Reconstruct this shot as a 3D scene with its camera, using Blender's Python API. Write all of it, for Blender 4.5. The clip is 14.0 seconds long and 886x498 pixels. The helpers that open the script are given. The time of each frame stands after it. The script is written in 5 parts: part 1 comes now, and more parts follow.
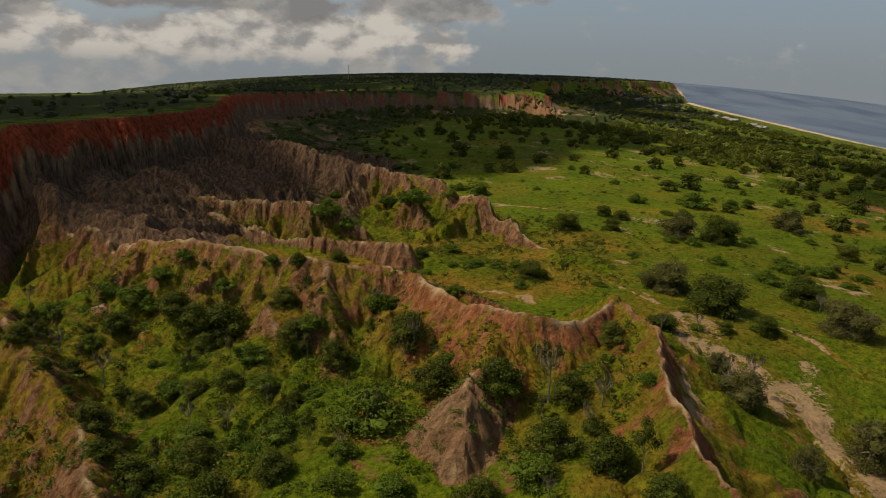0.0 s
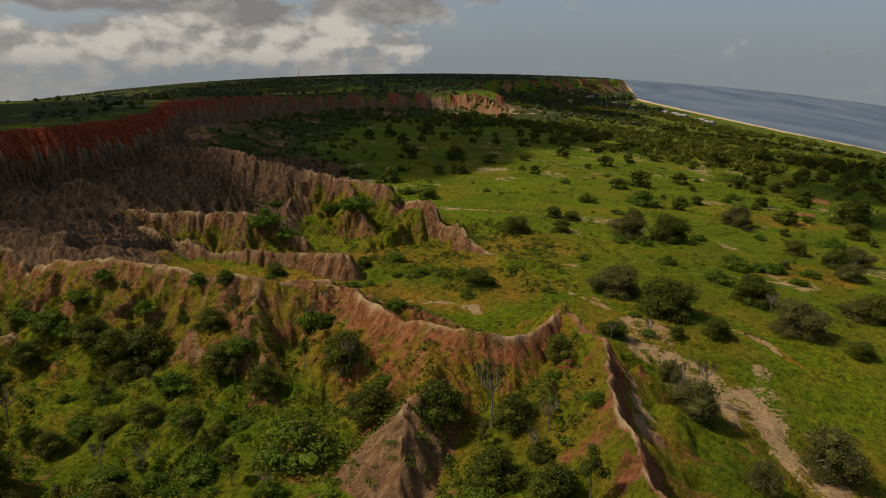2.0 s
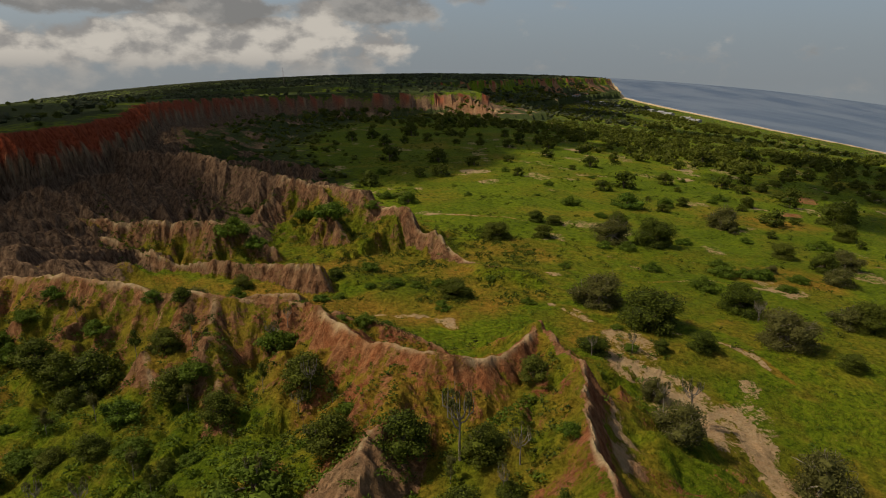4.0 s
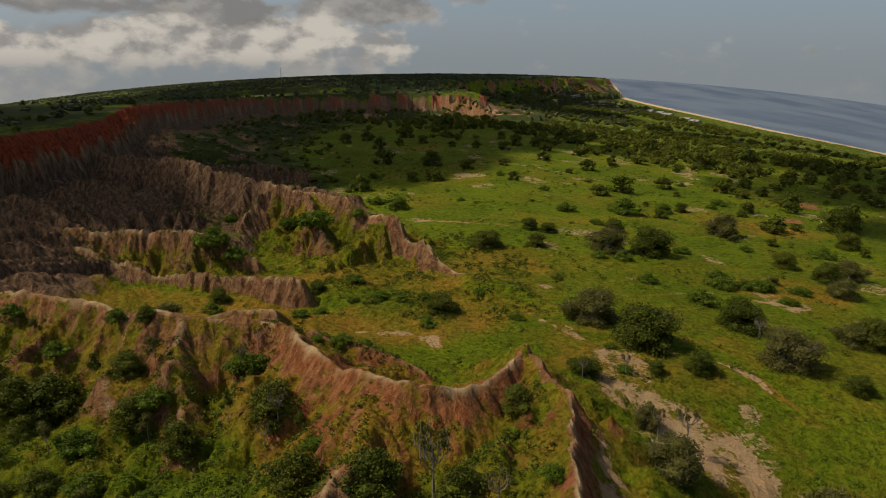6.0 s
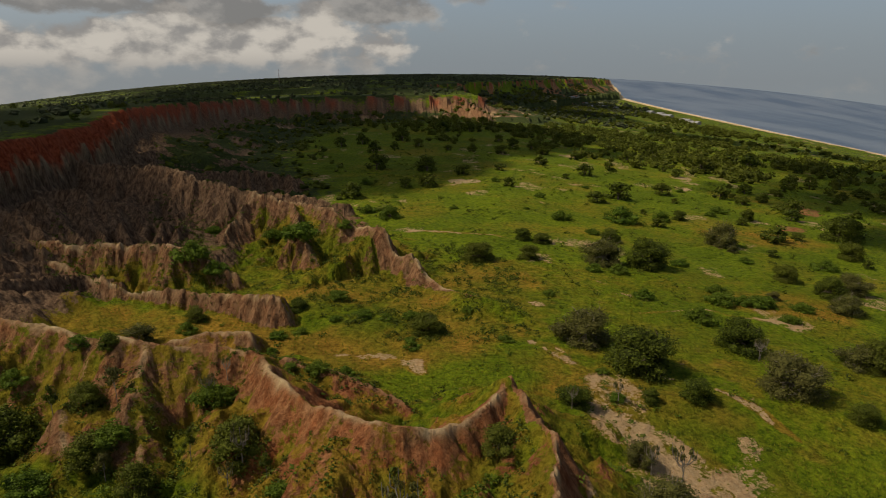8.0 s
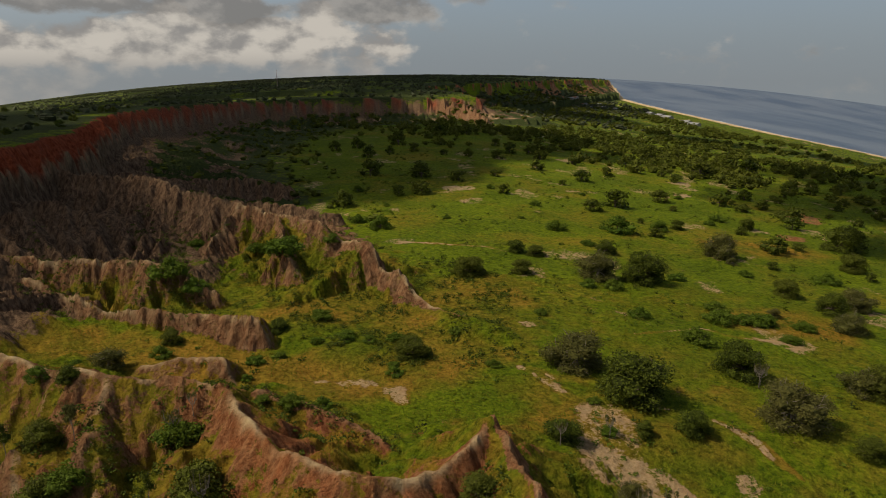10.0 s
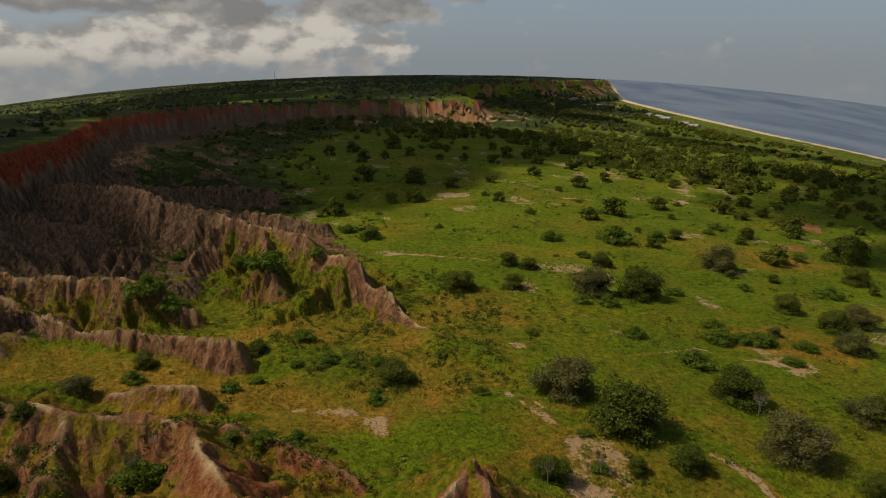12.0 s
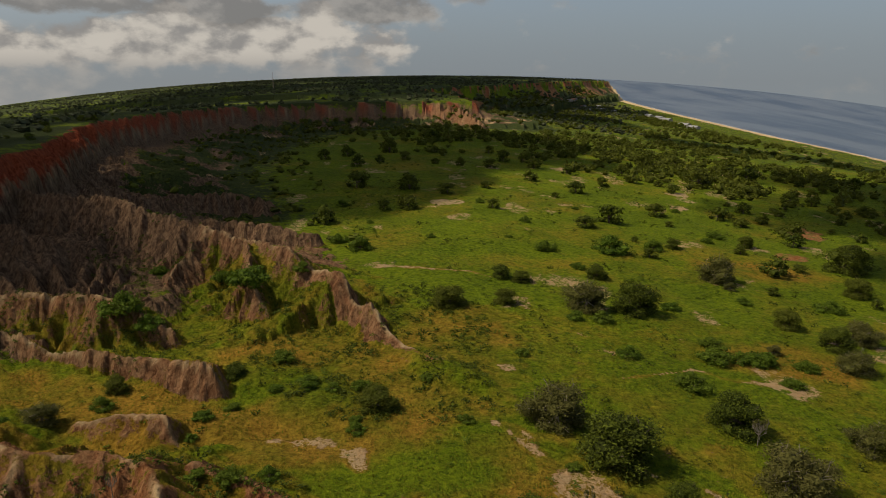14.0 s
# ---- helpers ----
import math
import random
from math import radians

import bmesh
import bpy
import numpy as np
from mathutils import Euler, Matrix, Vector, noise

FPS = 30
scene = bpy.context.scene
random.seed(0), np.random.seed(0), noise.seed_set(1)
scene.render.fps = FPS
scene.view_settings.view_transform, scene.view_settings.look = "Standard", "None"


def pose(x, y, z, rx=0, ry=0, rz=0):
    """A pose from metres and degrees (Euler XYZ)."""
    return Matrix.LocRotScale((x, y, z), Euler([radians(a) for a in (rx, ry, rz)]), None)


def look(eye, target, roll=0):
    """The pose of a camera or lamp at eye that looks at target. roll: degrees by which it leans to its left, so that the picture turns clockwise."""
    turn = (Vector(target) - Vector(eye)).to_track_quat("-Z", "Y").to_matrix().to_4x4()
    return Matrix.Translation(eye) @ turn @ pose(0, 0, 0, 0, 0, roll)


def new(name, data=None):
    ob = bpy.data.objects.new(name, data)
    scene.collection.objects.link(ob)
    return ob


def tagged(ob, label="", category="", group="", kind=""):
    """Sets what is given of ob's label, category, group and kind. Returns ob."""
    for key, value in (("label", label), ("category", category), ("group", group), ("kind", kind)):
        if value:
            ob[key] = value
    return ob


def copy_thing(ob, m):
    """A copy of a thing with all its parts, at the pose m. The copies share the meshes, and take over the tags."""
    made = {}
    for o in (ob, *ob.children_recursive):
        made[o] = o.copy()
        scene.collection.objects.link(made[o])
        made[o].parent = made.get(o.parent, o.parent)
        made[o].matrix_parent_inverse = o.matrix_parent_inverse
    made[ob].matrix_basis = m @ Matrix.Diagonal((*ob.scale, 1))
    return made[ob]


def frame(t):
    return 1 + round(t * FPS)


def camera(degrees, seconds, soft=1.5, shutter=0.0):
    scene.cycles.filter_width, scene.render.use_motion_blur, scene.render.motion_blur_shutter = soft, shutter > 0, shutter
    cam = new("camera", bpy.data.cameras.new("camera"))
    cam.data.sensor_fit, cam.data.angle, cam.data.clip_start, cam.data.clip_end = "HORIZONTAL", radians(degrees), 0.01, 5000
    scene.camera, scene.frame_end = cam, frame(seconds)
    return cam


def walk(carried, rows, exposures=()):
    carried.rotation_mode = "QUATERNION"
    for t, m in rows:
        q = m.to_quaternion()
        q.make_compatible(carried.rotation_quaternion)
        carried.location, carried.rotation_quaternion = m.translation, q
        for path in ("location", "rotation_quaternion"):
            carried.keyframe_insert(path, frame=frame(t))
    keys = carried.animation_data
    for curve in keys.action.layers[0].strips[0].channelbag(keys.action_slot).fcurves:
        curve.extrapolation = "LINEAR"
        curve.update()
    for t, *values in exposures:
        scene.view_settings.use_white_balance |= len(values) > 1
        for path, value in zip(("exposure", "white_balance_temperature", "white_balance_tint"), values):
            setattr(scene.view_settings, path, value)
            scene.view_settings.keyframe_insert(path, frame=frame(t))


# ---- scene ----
cam = camera(66.0, 14.0, 0.7)
PATH = [
    (0, pose(-2.509, -5.954, 59.931, 75.453, 0, 4.499) @ pose(0, 0, 0, 0, 0, 1.280)),
    (0.5, pose(-1.674, -3.964, 59.949, 75.477, 0, 4.164) @ pose(0, 0, 0, 0, 0, 1.139)),
    (1, pose(-0.837, -1.978, 59.970, 75.492, 0, 3.572) @ pose(0, 0, 0, 0, 0, 0.946)),
    (1.5, pose(0.000, 0.000, 60.000, 75.528, 0, 2.477) @ pose(0, 0, 0, 0, 0, 0.652)),
    (2, pose(0.836, 1.966, 60.050, 75.544, 0, 0.954) @ pose(0, 0, 0, 0, 0, 0.341)),
    (2.5, pose(1.664, 3.914, 60.131, 75.523, 0, 0.103) @ pose(0, 0, 0, 0, 0, 0.161)),
    (3, pose(2.478, 5.841, 60.257, 75.510, 0, 0.000) @ pose(0, 0, 0, 0, 0, 0.000)),
    (5.5, pose(6.444, 15.367, 61.183, 75.510, 0, 0.000) @ pose(0, 0, 0, 0, 0, 0.000)),
    (6, pose(7.223, 17.254, 61.475, 75.510, 0, 0.000) @ pose(0, 0, 0, 0, 0, 0.000)),
    (6.5, pose(7.989, 19.121, 61.861, 75.510, 0, 0.000) @ pose(0, 0, 0, 0, 0, 0.000)),
    (7, pose(8.747, 20.963, 62.322, 75.510, 0, 0.000) @ pose(0, 0, 0, 0, 0, 0.000)),
    (7.5, pose(9.496, 22.778, 62.836, 75.510, 0, 0.000) @ pose(0, 0, 0, 0, 0, 0.000)),
    (8, pose(10.236, 24.567, 63.386, 75.510, 0, 0.000) @ pose(0, 0, 0, 0, 0, 0.000)),
    (10.5, pose(13.883, 33.377, 66.262, 75.510, 0, 0.000) @ pose(0, 0, 0, 0, 0, 0.000)),
    (11, pose(14.603, 35.114, 66.830, 75.510, 0, 0.000) @ pose(0, 0, 0, 0, 0, 0.000)),
    (11.5, pose(15.318, 36.827, 67.389, 75.510, 0, 0.000) @ pose(0, 0, 0, 0, 0, 0.000)),
    (12, pose(16.030, 38.517, 67.938, 75.510, 0, 0.000) @ pose(0, 0, 0, 0, 0, 0.000)),
    (12.5, pose(16.746, 40.192, 68.477, 75.510, 0, 0.000) @ pose(0, 0, 0, 0, 0, 0.000)),
    (13, pose(17.470, 41.854, 69.008, 75.510, 0, 0.000) @ pose(0, 0, 0, 0, 0, 0.000)),
    (13.5, pose(18.203, 43.511, 69.535, 75.510, 0, 0.000) @ pose(0, 0, 0, 0, 0, 0.000)),
    (14, pose(18.940, 45.166, 70.060, 75.510, 0, 0.000) @ pose(0, 0, 0, 0, 0, 0.000)),
]
walk(cam, PATH, [(0, -0.45, 7300, 10), (14, -0.45, 7300, 10)])

# ---- world and sun ----
SUN_ELEVATION, SUN_AZIMUTH = radians(52), radians(-93)      # azimuth from ahead (+y), to the right
world = bpy.data.worlds.new("world")
scene.world = world
world.use_nodes = True
wt = world.node_tree
wt.nodes.clear()


def wnode(kind, **inputs):
    n = wt.nodes.new(kind)
    for k, v in inputs.items():
        n.inputs[k].default_value = v
    return n


sky = wt.nodes.new("ShaderNodeTexSky")
sky.sky_type, sky.sun_disc = "NISHITA", False
sky.sun_elevation, sky.sun_rotation = SUN_ELEVATION, SUN_AZIMUTH
sky.air_density, sky.dust_density, sky.altitude = 1.0, 2.5, 50
w_co = wt.nodes.new("ShaderNodeTexCoord")
w_sep = wt.nodes.new("ShaderNodeSeparateXYZ")
wt.links.new(w_co.outputs["Generated"], w_sep.inputs[0])


def wlink(v, socket):
    if isinstance(v, (int, float)):
        socket.default_value = v
    else:
        wt.links.new(v, socket)


def wmath(op, a, b=0.0, c=0.0, clamp=False):
    n = wt.nodes.new("ShaderNodeMath")
    n.operation, n.use_clamp = op, clamp
    for i, v in enumerate((a, b, c)):
        wlink(v, n.inputs[i])
    return n.outputs[0]


def wrange(v, a, b, c=0.0, d=1.0):
    n = wt.nodes.new("ShaderNodeMapRange")
    n.interpolation_type = "SMOOTHSTEP"
    for i, k in enumerate((v, a, b, c, d)):
        wlink(k, n.inputs[i])
    return n.outputs[0]


def wnoise(scale, detail, rough, shift=(0, 0, 0)):
    mp = wt.nodes.new("ShaderNodeMapping")
    mp.inputs["Scale"].default_value = (1.0, 1.0, 1.7)
    mp.inputs["Location"].default_value = shift
    wt.links.new(w_co.outputs["Generated"], mp.inputs["Vector"])
    n = wt.nodes.new("ShaderNodeTexNoise")
    n.inputs["Scale"].default_value, n.inputs["Detail"].default_value, n.inputs["Roughness"].default_value = scale, detail, rough
    wt.links.new(mp.outputs[0], n.inputs["Vector"])
    return n.outputs["Fac"]


def wmix(fac, a, b):
    n = wt.nodes.new("ShaderNodeMix")
    n.data_type = "RGBA"
    for i, v in ((0, fac), (6, a), (7, b)):
        if isinstance(v, tuple):
            n.inputs[i].default_value = (*v, 1)
        else:
            wlink(v, n.inputs[i])
    return n.outputs[2]


# the haze over the horizon goes on a little below it
up = wmath("MAXIMUM", wmath("ADD", w_sep.outputs["Z"], 0.06), 0.05)
w_com = wt.nodes.new("ShaderNodeCombineXYZ")
for i, v in enumerate((w_sep.outputs["X"], w_sep.outputs["Y"], up)):
    wt.links.new(v, w_com.inputs[i])
wt.links.new(w_com.outputs[0], sky.inputs["Vector"])
# a bank of cumulus over the land, thinning out over the sea (+x): billows, bright tops and flat grey bases
def wbillow(scale, shift=(0, 0, 0)):
    mp = wt.nodes.new("ShaderNodeMapping")
    mp.inputs["Scale"].default_value, mp.inputs["Location"].default_value = (1.0, 1.0, 1.5), shift
    wt.links.new(w_co.outputs["Generated"], mp.inputs["Vector"])
    warp = wt.nodes.new("ShaderNodeTexNoise")
    warp.inputs["Scale"].default_value, warp.inputs["Detail"].default_value = 30.0, 4.0
    wt.links.new(mp.outputs[0], warp.inputs["Vector"])
    add = wt.nodes.new("ShaderNodeVectorMath")
    add.operation = "MULTIPLY_ADD"
    add.inputs[1].default_value = (0.05, 0.05, 0.05)
    wt.links.new(warp.outputs["Color"], add.inputs[0])
    wt.links.new(mp.outputs[0], add.inputs[2])
    n = wt.nodes.new("ShaderNodeTexVoronoi")
    n.feature = "SMOOTH_F1"
    n.inputs["Scale"].default_value, n.inputs["Smoothness"].default_value = scale, 0.35
    wt.links.new(add.outputs[0], n.inputs["Vector"])
    return wmath("SUBTRACT", 0.8, n.outputs["Distance"])


def wblot(x, z, rx, rz):
    """A soft blot of cloud round a direction, 1 in its middle."""
    a = wmath("POWER", wmath("DIVIDE", wmath("SUBTRACT", w_sep.outputs["X"], x), rx), 2.0)
    b = wmath("POWER", wmath("DIVIDE", wmath("SUBTRACT", w_sep.outputs["Z"], z), rz), 2.0)
    return wmath("SUBTRACT", 1.0, wmath("ADD", a, b), clamp=True)


def wsum(values):
    total = values[0]
    for v in values[1:]:
        total = wmath("ADD", total, v)
    return total


def wpuff(shift):
    return wmath("ADD", wmath("MULTIPLY", wbillow(15.0, shift), 0.55), wmath("MULTIPLY", wnoise(24.0, 7.0, 0.58, shift), 0.6))


puff = wpuff((0, 0, 0))
lit = wmath("SUBTRACT", puff, wpuff((0.012, 0.0, -0.020)))
wide = wnoise(5.5, 4.0, 0.5, (0.3, 0.1, 0.0))
land_side = wrange(w_sep.outputs["X"], 0.10, -0.14, -0.40, 0.06)
banks = wsum([wblot(-0.50, 0.040, 0.12, 0.035), wblot(-0.36, 0.045, 0.13, 0.040), wblot(-0.10, 0.055, 0.15, 0.045), wblot(-0.24, 0.045, 0.10, 0.03)])
bases = wsum([wblot(-0.285, 0.078, 0.10, 0.026), wblot(-0.105, 0.088, 0.13, 0.030), wblot(-0.46, 0.090, 0.16, 0.024), wblot(-0.62, 0.075, 0.09, 0.03), wblot(0.04, 0.105, 0.05, 0.025)])
ragged = wmath("MULTIPLY", wmath("SUBTRACT", wnoise(13.0, 7.0, 0.6, (1.3, 0.0, 0.4)), 0.5), 2.2)
flat = wrange(wmath("ADD", bases, ragged), 0.18, 0.72)
cover = wsum([wmath("MULTIPLY", puff, 0.8), wmath("MULTIPLY", wide, 0.55), land_side, wmath("MULTIPLY", banks, 0.16)])
mask = wmath("MAXIMUM", wrange(cover, 0.60, 0.80), wmath("MULTIPLY", flat, 0.9))
tone = wrange(wmath("ADD", lit, wmath("MULTIPLY", banks, 0.05)), -0.13, 0.17)
cloud = wmix(wmath("MULTIPLY", flat, 0.85), wmix(tone, (2.5, 2.55, 2.68), (5.0, 4.92, 4.80)), wmix(tone, (1.75, 1.78, 1.85), (2.7, 2.7, 2.75)))
# towards the horizon the bank fades into a pale haze
cloud = wmix(wrange(w_sep.outputs["Z"], 0.0, 0.035, 0.75, 0.0), cloud, (3.15, 3.15, 3.2))
mask = wmath("MULTIPLY", mask, wrange(w_sep.outputs["Z"], -0.01, 0.02, 0.5, 1.0))
haze = wmix(wrange(w_sep.outputs["Z"], 0.0, 0.16, 0.8, 0.1), sky.outputs[0], (1.85, 2.25, 2.85))
w_bg = wnode("ShaderNodeBackground", Strength=0.14)
wt.links.new(wmix(mask, haze, cloud), w_bg.inputs["Color"])
w_out = wt.nodes.new("ShaderNodeOutputWorld")
wt.links.new(w_bg.outputs[0], w_out.inputs["Surface"])

sun = new("sun", bpy.data.lights.new("sun", "SUN"))
sun.data.energy, sun.data.angle, sun.data.color = 4.95, radians(0.53), (1.0, 0.93, 0.82)
SUN_DIR = Vector((math.sin(SUN_AZIMUTH) * math.cos(SUN_ELEVATION), math.cos(SUN_AZIMUTH) * math.cos(SUN_ELEVATION), math.sin(SUN_ELEVATION)))
sun.matrix_world = look(SUN_DIR * 500, (0, 0, 0))

# ---- materials ----
class Mat:
    """A node material in the making."""

    def __init__(self, name):
        self.m = bpy.data.materials.new(name)
        self.m.use_nodes = True
        self.t = self.m.node_tree
        self.b = self.t.nodes["Principled BSDF"]
        self.b.inputs["Specular IOR Level"].default_value = 0.2

    def node(self, kind, **kw):
        n = self.t.nodes.new(kind)
        for k, v in kw.items():
            n.inputs[k].default_value = v
        return n

    def link(self, a, b):
        self.t.links.new(a, b)
        return b

    def place(self):
        return self.node("ShaderNodeNewGeometry").outputs["Position"]

    def noise(self, scale, detail=5.0, rough=0.6, stretch=None, vec=None):
        n = self.node("ShaderNodeTexNoise", Scale=scale, Detail=detail, Roughness=rough)
        v = vec or self.place()
        if stretch:
            mp = self.node("ShaderNodeMapping")
            mp.inputs["Scale"].default_value = stretch
            self.link(v, mp.inputs["Vector"])
            v = mp.outputs[0]
        self.link(v, n.inputs["Vector"])
        return n.outputs["Fac"]

    def ramp(self, fac, *stops):
        r = self.node("ShaderNodeValToRGB")
        e = r.color_ramp.elements
        while len(e) < len(stops):
            e.new(0.5)
        for el, (p, c) in zip(e, stops):
            el.position = p
            el.color = (c, c, c, 1) if isinstance(c, (int, float)) else (*c, 1)
        self.link(fac, r.inputs[0])
        return r.outputs[0]

    def mix(self, fac, a, b, mode="MIX"):
        n = self.node("ShaderNodeMix")
        n.data_type, n.blend_type = "RGBA", mode
        for i, v in ((0, fac), (6, a), (7, b)):
            if isinstance(v, (int, float)):
                n.inputs[i].default_value = v
            elif isinstance(v, tuple):
                n.inputs[i].default_value = (*v, 1)
            else:
                self.link(v, n.inputs[i])
        return n.outputs[2]

    def math(self, op, a, b=0.0, clamp=False):
        n = self.node("ShaderNodeMath")
        n.operation, n.use_clamp = op, clamp
        for i, v in ((0, a), (1, b)):
            if isinstance(v, (int, float)):
                n.inputs[i].default_value = v
            else:
                self.link(v, n.inputs[i])
        return n.outputs[0]

    def attr(self, name):
        n = self.node("ShaderNodeAttribute")
        n.attribute_name = name
        return n.outputs["Fac"]

    def bump(self, height, strength, dist):
        n = self.node("ShaderNodeBump", Strength=strength, Distance=dist)
        self.link(height, n.inputs["Height"])
        self.link(n.outputs[0], self.b.inputs["Normal"])

    def done(self, colour, rough=0.9):
        if isinstance(colour, tuple):
            self.b.inputs["Base Color"].default_value = (*colour, 1)
        else:
            self.link(colour, self.b.inputs["Base Color"])
        if isinstance(rough, (int, float)):
            self.b.inputs["Roughness"].default_value = rough
        else:
            self.link(rough, self.b.inputs["Roughness"])
        return self.m


def make_ground():
    k = Mat("savanna_and_eroded_clay")
    fine, mid, big = k.noise(1.7, 6, 0.75), k.noise(0.28, 6, 0.7), k.noise(0.03, 5, 0.6)
    tuft = k.noise(0.75, 4, 0.65)
    # grass: lush green to yellowed, in clumps
    blade = k.ramp(k.math("MULTIPLY", k.math("ADD", fine, tuft), 0.5), (0.38, 0.0), (0.60, 1.0))
    lush = k.mix(blade, (0.050, 0.083, 0.005), (0.205, 0.254, 0.013))
    yellow = k.mix(blade, (0.15, 0.086, 0.010), (0.40, 0.235, 0.034))
    dryness = k.math("MULTIPLY", k.math("SUBTRACT", k.math("ADD", k.attr("dry"), k.math("MULTIPLY", mid, 1.0)), 0.56), 1.5, clamp=True)
    grass = k.mix(dryness, lush, yellow)
    grass = k.mix(k.ramp(k.math("ADD", k.math("MULTIPLY", big, 0.6), k.math("MULTIPLY", k.noise(0.11, 5, 0.65), 0.4)), (0.42, 0.0), (0.60, 0.8)), grass, k.mix(blade, (0.032, 0.062, 0.004), (0.132, 0.182, 0.010)))
    # scrub cover, its dark green also greyed to stand in for haze
    thick = k.ramp(k.math("ADD", k.attr("scrub"), k.math("MULTIPLY", k.math("SUBTRACT", k.math("ADD", k.noise(0.12, 5, 0.7), mid), 1.0), 1.5)), (0.38, 0.0), (0.6, 1.0))
    grass = k.mix(thick, grass, k.mix(blade, (0.022, 0.032, 0.010), (0.072, 0.090, 0.026)))
    # bare soils
    streak = k.noise(0.9, 7, 0.75, (1, 1, 0.14))
    band = k.ramp(streak, (0.40, 0.0), (0.62, 1.0))
    grey = k.mix(band, (0.085, 0.050, 0.030), (0.27, 0.170, 0.100))
    pale = k.mix(k.ramp(fine, (0.3, 0.0), (0.7, 1.0)), (0.46, 0.33, 0.155), (0.77, 0.595, 0.35))
    red = k.mix(band, (0.20, 0.036, 0.014), (0.42, 0.10, 0.042))
    orange = k.mix(k.ramp(mid, (0.38, 0.0), (0.66, 1.0)), k.mix(band, (0.20, 0.095, 0.038), (0.42, 0.23, 0.105)), k.mix(band, (0.22, 0.068, 0.020), (0.46, 0.17, 0.06)))
    soil = k.mix(k.attr("orange"), grey, orange)
    soil = k.mix(k.attr("red"), soil, red)
    soil = k.mix(k.attr("pale"), soil, pale)
    k.b.inputs["Specular IOR Level"].default_value = 0.05
    cover = k.math("ADD", k.attr("bare"), k.math("MULTIPLY", k.math("SUBTRACT", k.math("ADD", fine, mid), 1.0), 1.3))
    cover = k.ramp(cover, (0.42, 0.0), (0.56, 1.0))
    k.bump(k.math("ADD", k.math("ADD", fine, k.math("MULTIPLY", tuft, 1.4)), k.math("MULTIPLY", streak, 1.0)), 1.0, 0.9)
    return k.done(k.mix(cover, grass, soil), 0.95)


def make_leaf(name, dark, light, young):
    k = Mat(name)
    rnd = k.node("ShaderNodeNewGeometry").outputs["Random Per Island"]
    per = k.node("ShaderNodeObjectInfo").outputs["Random"]
    c = k.mix(k.ramp(rnd, (0.1, 0.0), (0.9, 1.0)), dark, light)
    c = k.mix(k.math("MULTIPLY", per, 0.5), c, young)
    k.done(c, 0.8)
    thin = k.node("ShaderNodeBsdfTranslucent")
    k.link(c, thin.inputs["Color"])
    both = k.node("ShaderNodeMixShader", Fac=0.3)
    k.link(k.b.outputs[0], both.inputs[1])
    k.link(thin.outputs[0], both.inputs[2])
    k.link(both.outputs[0], k.t.nodes["Material Output"].inputs["Surface"])
    return k.m


def make_bark(name, a, b):
    k = Mat(name)
    return k.done(k.mix(k.noise(3.0, 5, 0.7, (1, 1, 0.2)), a, b), 0.9)


def make_water():
    k = Mat("sea_water")
    w1 = k.noise(0.035, 6, 0.6, (1.0, 0.35, 1))
    w2 = k.noise(0.006, 4, 0.6, (1.0, 0.3, 1))
    k.b.inputs["Specular IOR Level"].default_value = 0.5
    k.bump(w1, 0.25, 3.0)
    return k.done(k.mix(k.ramp(w2, (0.42, 0.0), (0.6, 1.0)), (0.050, 0.068, 0.095), (0.11, 0.128, 0.15)), 0.35)


GROUND = make_ground()
LEAF_GREEN = make_leaf("green_foliage", (0.022, 0.034, 0.003), (0.105, 0.135, 0.010), (0.115, 0.118, 0.012))
LEAF_GREY = make_leaf("grey_green_foliage", (0.030, 0.034, 0.006), (0.125, 0.128, 0.026), (0.12, 0.105, 0.028))
LEAF_BRIGHT = make_leaf("bright_green_foliage", (0.034, 0.066, 0.004), (0.105, 0.165, 0.010), (0.11, 0.14, 0.012))
GRASS = make_leaf("tall_grass", (0.11, 0.13, 0.007), (0.21, 0.22, 0.016), (0.19, 0.17, 0.016))
# greyed green: distance haze is put into this foliage colour
LEAF_FAR = make_leaf("hazed_green_foliage", (0.030, 0.040, 0.016), (0.092, 0.108, 0.050), (0.10, 0.105, 0.05))
BARK = make_bark("brown_bark", (0.07, 0.05, 0.035), (0.17, 0.13, 0.10))
BARK_GREY = make_bark("grey_bark", (0.11, 0.09, 0.07), (0.27, 0.23, 0.18))
WATER = make_water()

# ---- the ground: one sheet to the horizon ----
def smooth(a, b, v):
    t = np.clip((v - a) / (b - a), 0, 1)
    return t * t * (3 - 2 * t)


def hash2(i, j, seed):
    h = np.sin(i * 127.1 + j * 311.7 + seed * 74.7) * 43758.5453
    return h - np.floor(h)


def vnoise(x, y, seed=0):
    """Smooth value noise, 0 to 1."""
    i, j = np.floor(x), np.floor(y)
    u, v = x - i, y - j
    u, v = u * u * (3 - 2 * u), v * v * (3 - 2 * v)
    return ((hash2(i, j, seed) * (1 - u) + hash2(i + 1, j, seed) * u) * (1 - v)
            + (hash2(i, j + 1, seed) * (1 - u) + hash2(i + 1, j + 1, seed) * u) * v)


def fbm(x, y, octaves=4, seed=0):
    total, amp, norm = 0, 1.0, 0
    for o in range(octaves):
        total = total + amp * vnoise(x * 2 ** o, y * 2 ** o, seed + o)
        norm += amp
        amp *= 0.5
    return total / norm


